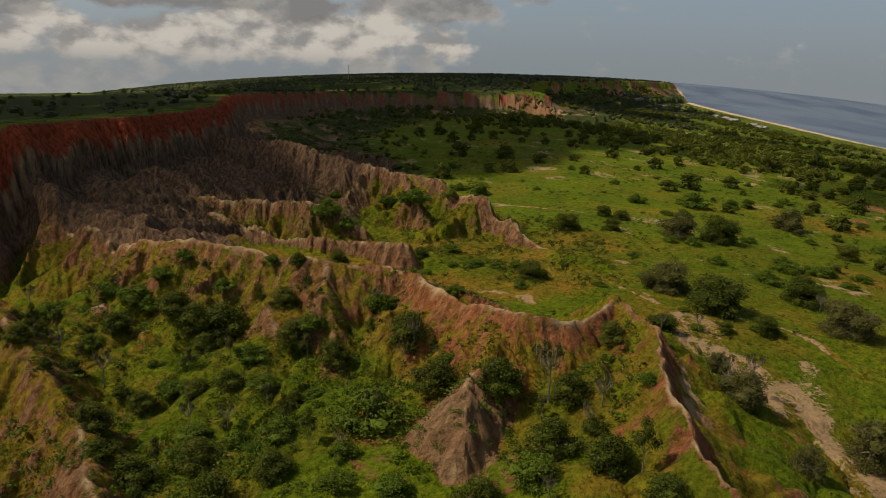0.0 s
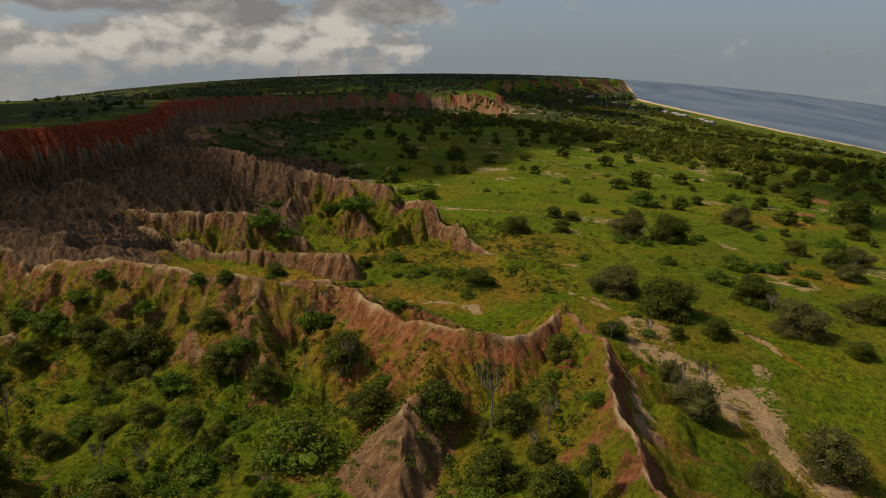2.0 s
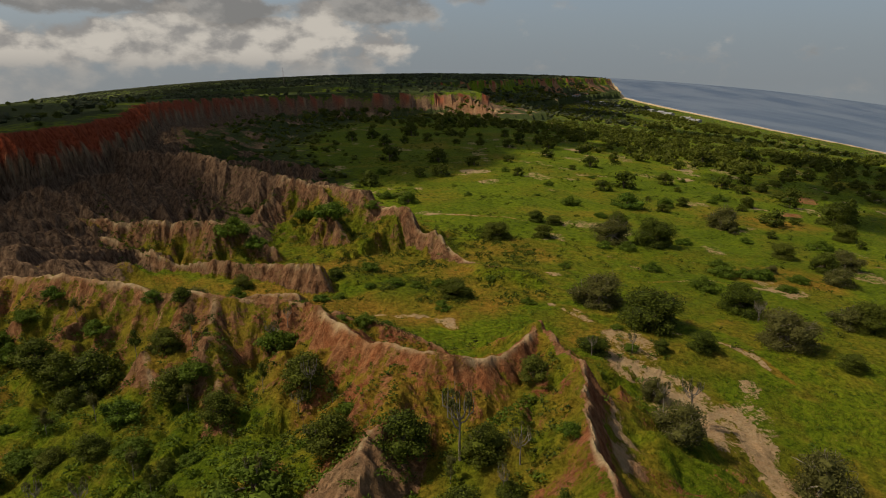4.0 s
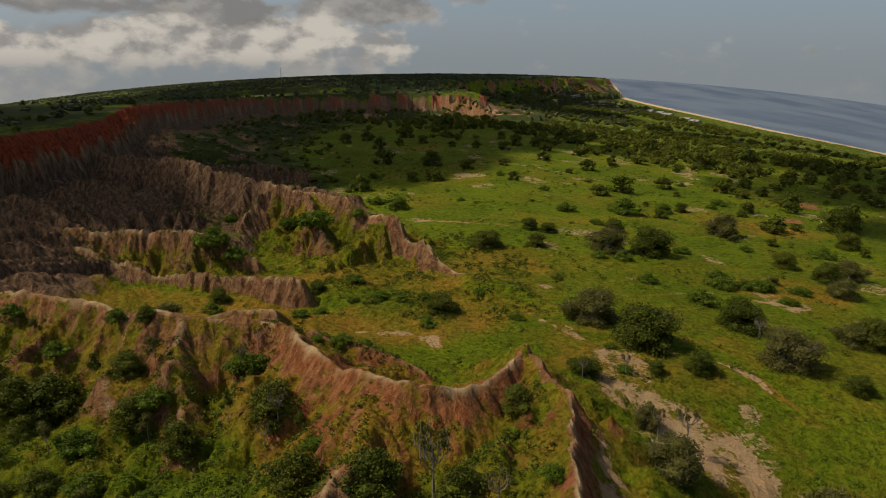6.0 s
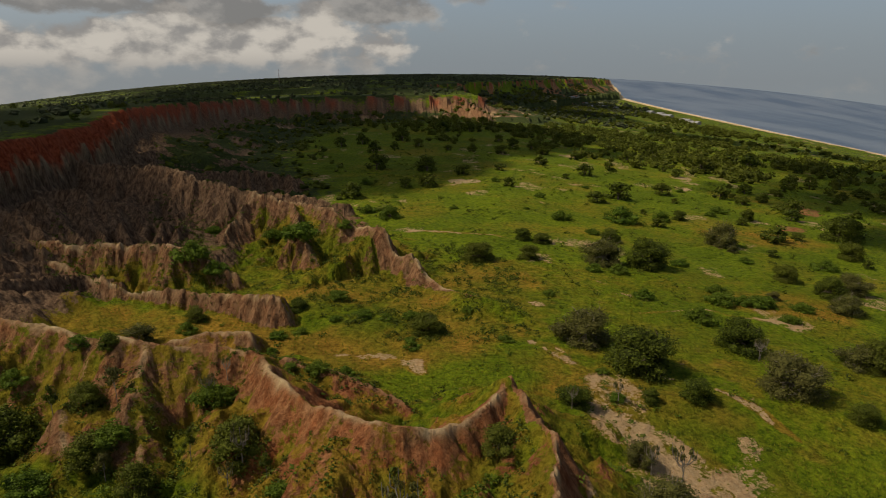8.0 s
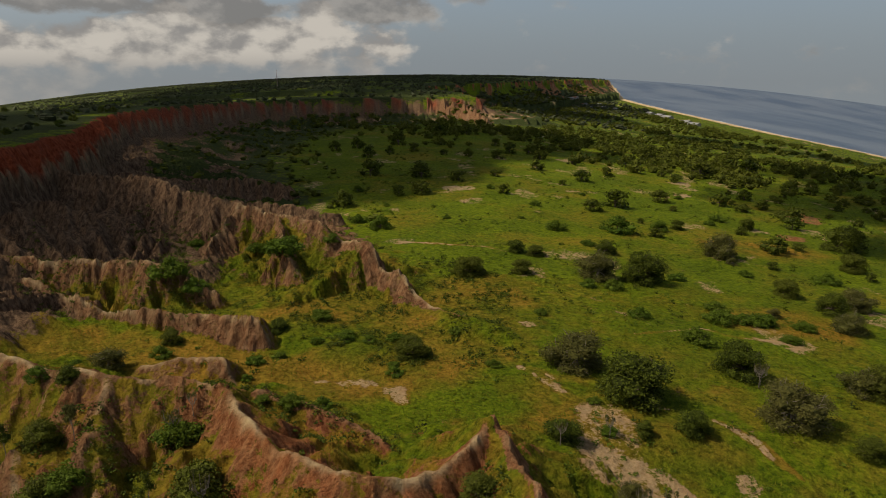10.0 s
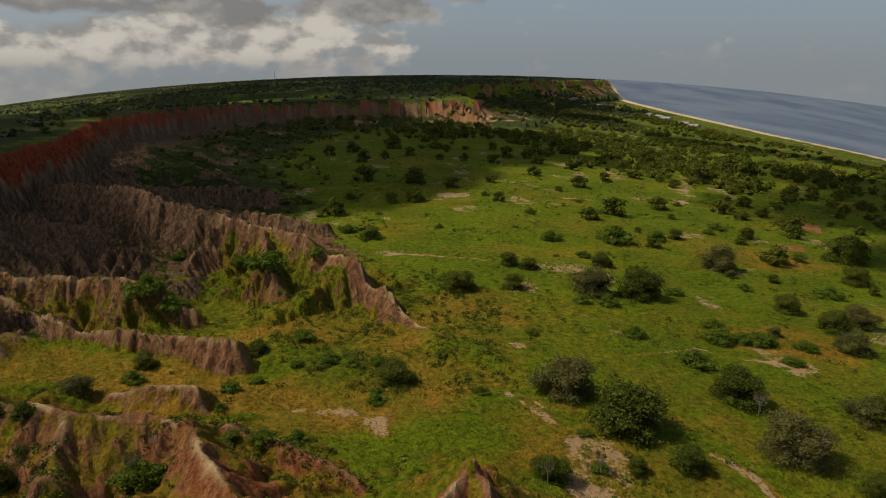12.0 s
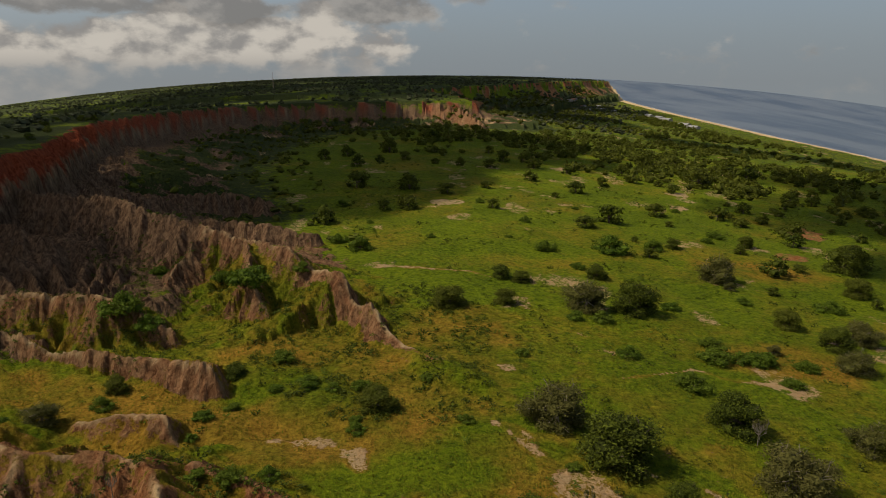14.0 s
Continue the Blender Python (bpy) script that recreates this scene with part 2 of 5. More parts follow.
def along(x, y, line, full=False):
    """Distance to a line of points, signed (positive to its left), the arc length there and its third coordinate."""
    best = np.full(x.shape, 1e9)
    arc, third, cross = np.zeros(x.shape), np.zeros(x.shape), np.zeros(x.shape)
    run = 0.0
    for (x0, y0, z0), (x1, y1, z1) in zip(line, line[1:]):
        dx, dy = x1 - x0, y1 - y0
        ln = math.hypot(dx, dy)
        k = np.clip(((x - x0) * dx + (y - y0) * dy) / ln ** 2, 0, 1)
        d = np.hypot(x - x0 - k * dx, y - y0 - k * dy)
        side_of = (dx * (y - y0) - dy * (x - x0)) / ln
        near = (d < best - 1e-6) | ((d < best + 1e-6) & (np.abs(side_of) > np.abs(cross)))
        best = np.where(near, d, best)
        arc = np.where(near, run + k * ln, arc)
        third = np.where(near, z0 + k * (z1 - z0), third)
        cross = np.where(near, side_of, cross)
        run += ln
    lean = cross / np.maximum(best, 0.05)
    return (best * np.where(cross < 0, -1, 1), arc, third, lean) if full else (best * np.where(cross < 0, -1, 1), arc, third)


# the rim of the plateau, seen from above, with its height
RIM = [(-215, -200, 43), (-170, 60, 43), (-142, 172, 43), (-129, 222, 43), (-123, 246, 43), (-127, 268, 43), (-136, 306, 43), (-150, 345, 43), (-185, 448, 43),
       (-200, 579, 43), (-202, 760, 41), (-140, 860, 38), (-46, 907, 36), (20, 940, 35), (62, 960, 33), (40, 1060, 38),
       (-20, 1180, 44), (120, 1400, 48), (300, 1900, 52), (520, 2500, 55), (690, 2900, 54), (640, 3100, 54), (300, 3600, 54), (100, 4900, 50)]
# crests: x, y, z
FRONT_CREST = [(-152, 186, 28), (-139, 178, 25), (-127, 172, 21.6), (-118, 165, 20.4), (-110, 160, 19.7), (-96, 150, 18.5), (-77, 140, 21), (-70.4, 137, 23), (-61.1, 133, 22.5), (-53.5, 130, 22.8),
               (-47.1, 127.5, 21.9), (-40.5, 125.5, 22.9), (-36.6, 124, 22.8), (-32.3, 124.5, 21.5), (-23.1, 124.8, 21.7), (-17.6, 121, 21.7),
               (-12.4, 113, 21.3), (-7.1, 105.7, 21.6), (-2.7, 102, 23), (1.9, 99, 23), (5.6, 98.4, 22.8), (9.2, 100, 21.4),
               (13.1, 104, 20.2), (17, 109, 20.6), (19.8, 113.4, 21.8)]
KNIFE = [(19.8, 113.4, 21.8), (21.7, 106, 21.3), (23.5, 98, 21.4), (22.4, 90, 21.4), (21.7, 83, 20.8), (21, 74, 20.3), (21.2, 64, 19.6), (24.2, 56, 19), (30, 40, 17)]
MIDDLE_RIB = [(-118, 200, 20), (-93.8, 193, 16.3), (-85.5, 190, 16.8), (-75.4, 185, 14.7), (-62.1, 180, 13.5), (-52.2, 176, 14.5), (-39.9, 171, 15.3),
              (-25.4, 165, 16.5), (-21.4, 164, 10.8)]
BACK_RIB = [(-112, 206, 21), (-86.4, 197, 20), (-74, 195, 21.5), (-63.2, 192, 21.1), (-58.4, 191, 21.7), (-47.7, 189, 18.9), (-41.5, 186.5, 15)]
SPINE = [(-52, 241, 27.5), (-49.3, 238, 27), (-36, 229, 25.4), (-23.3, 221.7, 25.2), (-15, 214, 21)]
TOOTH = [(-15, 214, 20.5), (-10, 209.5, 22), (-6.7, 207.4, 22.8), (-4, 204, 18.5), (-1.5, 201, 16.3), (1.8, 199.2, 17.5), (4, 195, 16), (7, 190, 13.8), (12, 184, 11.5)]
# fins of the badlands below the rim
FINS = ([(-120, 262, 34), (-108, 260, 33), (-95, 258, 32.8), (-84, 254, 32.6), (-73, 248, 32), (-61.5, 243, 29.4), (-49, 237.5, 27.2)],
        [(-136, 290, 33), (-118, 291, 27), (-98, 286, 21), (-80, 284, 14)],
        [(-140, 312, 32), (-118, 316, 26), (-98, 318, 22), (-82, 330, 21), (-70, 336, 21), (-56, 334, 17)],
        [(-112, 300, 24), (-92, 294, 20), (-70, 287, 19.5), (-46, 283, 19), (-26, 279, 15)],
        [(-150, 345, 31), (-128, 352, 23), (-108, 350, 16)],
        [(-136, 190, 31), (-122, 183, 24), (-110, 177, 18), (-100, 172, 14)])
BASIN = (-70.0, 198.0)
SPUR = [(-34, 224, 25), (-30, 208.5, 21.8), (-21, 196, 13)]
SPUR_WEST = [(-49.3, 238, 27), (-53, 222, 20), (-52, 208, 13)]
SMALL_RIDGE = [(-44, 151, 12.5), (-38, 149.5, 14), (-32, 148, 14.8), (-27, 147.5, 15.3), (-24, 145, 12)]
BACK_MOUND = [(-16, 129, 17.5), (-9, 127.5, 17), (-2, 125, 15.5), (5, 121.5, 13)]
GREEN_MOUND = [(11, 181, 12.5), (18, 174, 13.8), (25, 168, 13.4), (32, 163, 11.5)]
FAR_SPUR = [(10, 930, 34), (45, 880, 29), (64, 800, 16)]
BUTTRESSES = ([(-47.1, 127.5, 21.5), (-45, 117, 16), (-40, 104, 9), (-37, 98, 6)],
              [(-36.6, 124, 22.5), (-33, 112, 16), (-29, 102, 10), (-24, 92, 6)],
              [(-70.4, 137, 22.5), (-66, 124, 13), (-62, 112, 7)],
              [(-58, 132, 22), (-54, 120, 13), (-52, 110, 7)],
              [(-2, 98, 21), (-3.2, 92, 18.8), (-5.5, 86, 16.4), (-6, 81.5, 15.8), (-6, 77.5, 13.4), (-6.5, 71, 7.5)],
              [(-91.6, 128, 9), (-76, 120, 10), (-67.6, 112, 9.5), (-58.7, 100, 5)],
              [(-135, 128, 17), (-96.6, 110, 13), (-79.5, 95, 11.5), (-62, 80, 7), (-52, 66, 5)])

MOUND = BUTTRESSES[4]


def plain(x, y):
    z = 11 - 0.085 * np.clip(x - 35, 0, 200) - 0.02 * np.clip(x - 235, 0, 300) - 0.2 * np.clip(132 - y, 0, 60)
    z = z + 1.6 * (fbm(x / 45, y / 45, 3, 5) - 0.5) + 0.5 * (fbm(x / 9, y / 9, 3, 9) - 0.5)
    z = z + 3.2 * (fbm(x / 10, y / 10, 3, 13) - 0.5) * smooth(14, -6, x) * smooth(196, 182, y)
    return z


def saw(v):
    """0 in the grooves, 1 on the edges between them, once a unit."""
    return 1 - np.abs(2 * (v - np.floor(v)) - 1)


def ridge(x, y, line, left, right, foot, flute, width, seed, jag=1.1, ease=0.22, blunt=0.25):
    """Height of a sharp eroded crest with fluted flanks that ease out into aprons: slopes to its left and right."""
    x, y = x + 2.6 * (fbm(x / 6.5, y / 6.5, 3, 101) - 0.5), y + 2.6 * (fbm(x / 6.5 + 40, y / 6.5, 3, 103) - 0.5)
    d, s, top, lean = along(x, y, line, True)
    a = np.abs(d)
    wob = s + 2.6 * (fbm(s / 6 + seed, a / 9, 3, seed) - 0.5) + 2.4 * width * (fbm(s / (3.1 * width) + 5, a / 14 + seed, 2, seed + 11) - 0.5)
    groove = (1 - saw(wob / width)) * (0.35 + 1.0 * vnoise(wob / width / 2.3, a / 7 + seed, seed + 3))
    groove = groove + 0.9 * (1 - saw(wob / width / 2.6 + 0.4)) * vnoise(wob / width / 3.1 + 9, a / 9 + seed, seed + 8)
    groove = groove + 0.25 * (1 - saw(wob / width * 2.3 + 0.3)) * vnoise(wob / width * 1.1, a / 5 + seed, seed + 4)
    slope = right + (left - right) * smooth(-0.6, 0.6, lean)
    crest = jag * (fbm(s / 5.2, s * 0 + seed, 3, seed) - 0.5)
    lumps = smooth(2, 9, a) * (2.6 * (fbm(x / 8, y / 8, 4, seed + 5) - 0.5) - 1.6 * (1 - np.abs(2 * fbm(x / 6 + 3, y / 6, 2, seed + 6) - 1)) ** 4)
    run = np.sqrt(a * a + blunt * blunt) - blunt
    drop = slope * foot * (1 - np.exp(-run / foot)) + ease * a
    return top + crest + lumps - drop - flute * groove * smooth(0.2, 3.4, a) * (1 - smooth(14, 30, a)), a, d, s


def bow(x, y):
    """The fall of land and sea away from the line of sight far out, bent to fit the camera's view."""
    u = np.minimum(np.abs((x - 10) / np.maximum(y, 1)), 0.8)
    return 0.109 * u * u * np.maximum(y, 0) * smooth(350, 1000, y)


# worn sandy strips on the plain, with their half width
SANDS = (([(33, 128, 1.5), (36.5, 124.6, 3), (43, 119.5, 4.5), (47, 113, 5.5), (50, 105.5, 6.5), (51, 97.3, 7), (54, 90, 7), (62, 78, 6)], 6),
         ([(59, 136, 0.6), (61.1, 133.6, 1.2), (64.1, 129.7, 1.3), (67.3, 123, 0.6)], 2),
         ([(-10, 148, 1), (-7.9, 147.9, 2), (-2.3, 148.2, 3.2), (3.9, 143.8, 2.8), (6.3, 139, 1.2)], 4),
         ([(28, 153, 0.8), (30.3, 151.6, 1.6), (32.8, 148, 1.8), (34.8, 142.3, 1.5), (36.3, 137.4, 2.2)], 2),
         ([(30.5, 176, 0.8), (32.5, 175.3, 2.2), (36.2, 177.3, 1)], 2),
         ([(46, 141, 1.2), (48.8, 140.5, 2), (52, 139, 0.8)], 2),
         ([(55.4, 173.5, 0.3), (61.5, 176.3, 0.7), (67, 179, 0.3), (73.5, 181.7, 0.6), (79.4, 177.9, 0.7), (85, 177, 1.2), (89.4, 176.1, 0.9), (95.2, 173.6, 0.3)], 1),
         ([(-2, 253, 0.8), (0.4, 252.7, 1.3), (14, 250, 1.2), (26.9, 246.8, 0.5), (33.5, 241, 0.4)], 3))


# patches of bare earth far out on the plain: centre, half widths, orange and pale shares
EARTH = ((185.3, 350.2, 11.8, 17.3, 0.9, 0),
         (152.4, 299.8, 7.3, 6.3, 0.9, 0),
         (232.0, 511.7, 10.7, 13.7, 0.5, 0.4),
         (238.6, 588.2, 14.7, 16.2, 0.4, 0.5),
         (157.5, 442.4, 8.1, 8.3, 0.4, 0.5),
         (140.6, 392.1, 6.2, 8.8, 0.4, 0.4),
         (50.8, 491.0, 9.3, 9.6, 0.3, 0.5),
         (99.7, 517.3, 12.0, 12.1, 0.4, 0.4),
         (23.2, 363.4, 10.7, 7.6, 0.3, 0.5),
         (-35.6, 501.8, 9.6, 9.5, 0.4, 0.3))


# stretches of yellowed grass: centre and half widths
DRY = ((-48, 158, 30, 13), (-85, 166, 24, 12), (23, 199, 13, 17), (42, 128, 16, 12), (0, 148, 16, 9), (-8, 186, 22, 12), (20, 158, 14, 6), (95, 190, 20, 12), (130, 270, 25, 16), (-18, 150, 26, 14), (12, 170, 20, 14), (36, 112, 14, 14))
COAST = [(674, -900, 0), (699, 200, 0), (714, 1023, 0), (702, 1097, 0), (680, 1164, 0), (646, 1285, 0), (636, 1508, 0), (642, 1895, 0), (682, 2423, 0), (735, 2850, 0),
         (720, 3050, 0), (500, 3500, 0), (250, 4900, 0)]
SEA = -14.0


RIDGES = (  # line, slopes, foot, flute depth and width, seed, orange and pale shares
    (FRONT_CREST, 0.55, 0.76, 14, 2.2, 4.6, 31, 0.9, 0.7), (KNIFE, 1.5, 0.36, 1.9, 1.5, 4.2, 37, 0.6, 0.45),
    (MIDDLE_RIB, 0.55, 1.9, 4, 2.6, 2.8, 41, 0.55, 0.7), (BACK_RIB, 0.7, 1.3, 8, 1.8, 3.4, 43, 0.55, 0.6),
    (SPINE, 0.75, 0.85, 11, 2.4, 3.2, 47, 0.45, 0.3), (SPUR, 1.0, 1.15, 6, 4.2, 3.6, 53, 0.55, 0.2), (SPUR_WEST, 0.85, 0.85, 8, 1.4, 3.0, 59, 0.4, 0.3),
    (TOOTH, 1.6, 0.85, 4, 2.2, 2.8, 49, 0.6, 0.35), (SMALL_RIDGE, 0.7, 1.3, 3, 0.8, 2.4, 63, 0.6, 0.3), (BACK_MOUND, 0.8, 0.9, 5, 1.2, 2.6, 67, 0.6, 0.1),
    (GREEN_MOUND, 0.3, 0.35, 8, 0.3, 3.0, 69, 0.5, 0.0), (FAR_SPUR, 0.9, 0.9, 20, 3.5, 9, 61, 0.5, 0.3))


def shape(x, y):
    """Height before the gullies are cut, and what covers it: bare, orange, red, pale, dry, and how hard water has cut it."""
    base = plain(x, y)
    coast, _, _ = along(x, y, COAST)          # positive on land
    base = np.minimum(base, SEA + np.clip(coast * 0.12, -12, 60))
    d, s, top = along(x, y, RIM)              # positive on the plateau
    out = -d
    # gullies and fins run down from the rim
    v = s + 8 * (fbm(s / 18, out / 20, 3, 2) - 0.5)
    big = saw(v / 13.0) * (0.45 + 0.75 * vnoise(v / 26, out / 22, 4))
    v2 = v + 2.6 * (vnoise(s / 5, out / 8, 14) - 0.5)
    tooth = saw(v2 / 4.3) * (0.25 + 1.0 * vnoise(v2 / 6.1 + 7, out / 5.0, 8))
    small = saw(v / 2.3) * (0.5 + vnoise(v / 4.1, out / 4, 18))
    rough_rim = 11 * (fbm(s / 19, s * 0, 4, 6) - 0.5) + 0.5 * (small - 0.5) * (1 - smooth(380, 480, y))
    o = out + rough_rim
    face = top - 6.2 * np.clip(o / 6.2, 0, 1) - 8.5 * smooth(6.0, 9.2, o + 2.2 * (small - 0.5) * (1 - smooth(380, 480, y)))
    spire = (1 - smooth(380, 520, y)) * saw(v2 / 2.9) ** 1.5 * vnoise(v2 / 2.9, out / 9, 28) * smooth(5.2, 6.8, o) * (1 - smooth(8.0, 12.5, o))
    rest = np.clip((o - 9) / 61, 0, 1) ** 0.8
    low = np.maximum(base, 10)
    env = smooth(9, 20, o) * (1 - smooth(58, 82, o))
    bad = (top - 15.5) * (1 - rest) + low * rest + (6.5 * (big - 0.42) + 2.0 * (tooth - 0.36)) * env
    scarp = np.where(o < 9.4, face, np.minimum(bad, top - 14.5 + 2.0 * (small - 0.5)))
    scarp = np.where(o > 85, base, scarp)
    upland = top + (60 - top) * smooth(200, 2600, d) - 5.5 * smooth(6, 70, d) * (1 - smooth(330, 620, y)) * smooth(-110, -135, x) + 0.8 * (fbm(x / 30, y / 30, 4, 3) - 0.5) * smooth(2, 20, d)
    scarp = scarp + 1.6 * spire
    z = np.where(o < 0, upland, scarp)
    cut = smooth(0.0, 3.0, o) * (1 - smooth(78, 95, o))
    z = np.where(coast < 25, np.minimum(z, SEA + np.clip(coast * 0.6, -12, 200)), z)
    z = np.maximum(z, base)
    far_side = smooth(290, 340, y) * smooth(16, 30, o)
    patchy = fbm(x / 17, y / 17, 4, 63)
    foot_bare = (1 - smooth(62, 82, o)) * np.maximum(np.maximum(smooth(-42, -56, x) * smooth(168, 190, y), smooth(290, 310, y)), smooth(-66, -80, x) * smooth(140, 150, y))
    bare = np.where(o < 0, 0.12, np.maximum(0.15, foot_bare * (0.9 - far_side * (0.1 + 0.75 * smooth(0.35, 0.65, patchy)))))
    bare = np.maximum(bare, 1.05 * smooth(-0.6, 0.3, o) * (1 - smooth(14, 22, o)) * (1 - 0.35 * smooth(9, 14, o) * smooth(420, 560, y)))
    red = (1 - smooth(5.6, 6.9, o + 1.8 * (small - 0.5))) * smooth(-0.8, 0.3, o) * (1 - 0.25 * smooth(480, 760, y))
    pale = 0.4 * smooth(5.8, 6.8, o) * (1 - smooth(7.2, 8.6, o)) * smooth(0.35, 0.8, saw(v2 / 2.9))
    orange, dry = np.zeros(x.shape), 0.10 + 1.1 * (fbm(x / 20, y / 20, 4, 12) - 0.5)
    for cx, cy, rx, ry in DRY:
        dry = dry + 0.75 * (1 - smooth(0.5, 1.3, np.hypot((x - cx) / rx, (y - cy) / ry) + 0.8 * (fbm(x / 9, y / 9, 3, 71) - 0.5)))
    dry = np.where(o < 0, dry * 0.5, dry)
    scrub = np.where(o < 0, 0.42 + 0.5 * smooth(0.3, 0.55, fbm(x / 45, y / 60, 3, 29)), 0.85 * smooth(14, 30, o) * (1 - smooth(60, 130, o)) * smooth(285, 330, y)) + 0.45 * smooth(420, 900, y) * (o > 60)
    # far hills by the headland: scars in the green
    hills = smooth(1000, 1100, y) * smooth(0, 4, o) * (1 - smooth(40, 90, o))
    orange = np.maximum(orange, hills * 0.8)
    bare = bare * (1 - hills) + hills * (0.1 + 0.9 * smooth(0.58, 0.66, fbm(x / 50, y / 50, 3, 77)))
    head = smooth(2150, 2400, y) * smooth(0.5, 3, o) * (1 - smooth(45, 70, o))
    bare, orange = bare * (1 - head) + head * (0.25 + 0.6 * smooth(0.5, 0.62, fbm(x / 60, y / 40, 3, 79))), orange * (1 - head) + head * 0.4
    # the near gully, hollowed out between the front crest and the knife
    near = (y < 190) & (x < 40) & (x > -150)
    if near.any():
        xs, ys = x[near], y[near]
        f_d, f_s, f_top = along(xs, ys, FRONT_CREST + KNIFE[1:])
        inside = smooth(0, 9, -f_d) * smooth(0, 8, 27 - xs) * (1 - smooth(0, 6, ys - 107) * smooth(0, 4, xs - 14)) * smooth(-150, -105, xs) * (1 - smooth(165, 185, ys))
        gully = np.interp(xs, [-110, -85, -60, -40, -24, -14, -5, 1, 9, 20], [-3, -1.5, 2.5, 5.0, 8.5, 9.6, 10.0, 12.5, 15.5, 19.2]) - 0.12 * np.clip(92 - ys, 0, 40) + 4.0 * (fbm(xs / 13, ys / 13, 4, 21) - 0.5)
        z[near] = z[near] * (1 - inside) + gully * inside
        bare[near] = bare[near] * (1 - inside) + (0.06 + 0.4 * smooth(0.58, 0.7, fbm(xs / 9, ys / 9, 3, 91))) * inside
        orange[near] = np.maximum(orange[near], 0.7 * inside)
        dry[near] = dry[near] * (1 - inside) + (0.0 + 0.55 * smooth(0.5, 0.68, fbm(xs / 12, ys / 12, 3, 95))) * inside
    # columns that radiate up from the basin below the rim
    bowl = (x < -44) & (x > -150) & (y > 135) & (y < 275)
    if bowl.any():
        xs, ys = x[bowl], y[bowl]
        r = np.hypot(xs - BASIN[0], ys - BASIN[1])
        turn = np.degrees(np.arctan2(ys - BASIN[1], xs - BASIN[0])) + 7 * (fbm(xs / 17, ys / 17, 3, 81) - 0.5)
        south = smooth(200, 172, ys)
        floor_z = 12 + 20 * smooth(4, 60, r * (1 - 0.36 * south) + 6 * (fbm(xs / 14, ys / 14, 2, 85) - 0.5))
        star = saw(turn / 13.0) * (0.4 + 0.9 * hash2(np.floor(turn / 13.0), 0, 83))
        high = floor_z + 5.0 * (star - 0.4) * smooth(5, 18, r) * (1 - smooth(46, 64, r)) + 1.0 * (fbm(xs / 3, ys / 3, 3, 87) - 0.5)
        high = np.minimum(high, z[bowl] + 5 * smooth(12, 40, o[bowl]))
        share = smooth(10, 13.5, o[bowl]) * smooth(-44, -52, xs) * np.maximum(smooth(178, 190, ys), smooth(-70, -82, xs)) * (1 - smooth(262, 274, ys)) * smooth(0, 5, along(xs, ys, FRONT_CREST + KNIFE[1:])[0])
        z[bowl] = z[bowl] * (1 - share) + high * share
    fins = tuple((b, 0.8, 0.8, 9, 1.5, 6.2, 131 + 2 * n, 0.08, 0.06) for n, b in enumerate(FINS))
    for i, (line, left, right, foot, flute, width, seed, o_amt, p_amt) in enumerate(fins + RIDGES + tuple((b, 1.0, 1.0, 9, 1.5, 3.6, 71 + n, 0.7, 0.3) for n, b in enumerate(BUTTRESSES))):
        px, py = [p[0] for p in line], [p[1] for p in line]
        m = (x > min(px) - 45) & (x < max(px) + 45) & (y > min(py) - 45) & (y < max(py) + 45)
        if not m.any():
            continue
        xs, ys = x[m], y[m]
        fin = i < len(FINS)
        h, a, dd, ss = ridge(xs, ys, line, left, right, foot, 0.45 * flute, width, seed, 2.6 if fin else 0.6 if line is GREEN_MOUND else 2.4 if line is KNIFE else 1.7, 0.5 if fin else 0.5 if line is KNIFE else 0.22, 5.0 if line is GREEN_MOUND else 5.0 if line is MOUND else 2.6 if i >= len(FINS) + len(RIDGES) else 0.3)
        hit = smooth(-0.8, 1.0, h - z[m])
        z[m] = np.maximum(z[m], h)
        rag = fbm(xs / 4.5, ys / 4.5, 4, seed + 9) - 0.5
        warm = smooth(-30, -8, xs) * (ys < 130)
        worn = 0.24 + 0.19 * warm * (1 - smooth(6, 12, a)) + 0.8 * rag + 0.16 * (1 - smooth(1, 4.5, a)) - 0.12 * smooth(8, 17, a)
        if line is MIDDLE_RIB or line is SPUR:
            worn = np.where((dd < 0) & (a < (6 if line is MIDDLE_RIB else 1.5)), 0.62 + 0.6 * rag, worn - 0.1)
        if line is TOOTH:
            worn = np.where(a < 3.5 + 5 * rag, 0.66 + 0.7 * rag, worn)
        if line is SPINE:
            worn = worn + 0.14
        if line is FAR_SPUR:
            worn = 0.85 + 0.5 * rag
        if line is GREEN_MOUND or line is BACK_MOUND:
            worn = worn - 0.12
        if line is KNIFE:
            worn = np.where(dd < 0, 0.18 + 1.2 * rag + 0.1 * smooth(86, 76, ys) * (1 - smooth(2, 6, a)), np.where(a < 2.6, 0.6 + 0.9 * rag, 0.2 + rag))
        if fin or line is SPUR_WEST:
            worn = 0.85 + 0.6 * rag
        if i >= len(FINS) + len(RIDGES):
            worn = 0.34 + 1.0 * rag + 0.22 * (1 - smooth(0.5, 4, a))
            if line is MOUND:
                worn = worn + 0.75 * (1 - smooth(7, 11, a)) * smooth(88, 84, ys)
                warm = warm * (1 - smooth(90, 85, ys))
        edge = a * (0.55 + 1.5 * vnoise(ss / 3.3, dd * 0 + seed, seed + 2)) + 1.2 * rag
        if i < len(FINS) + len(RIDGES) and line is not GREEN_MOUND:
            worn = np.maximum(worn, (0.95 + 0.5 * rag) * (1 - smooth(0.4, 0.95, edge)))
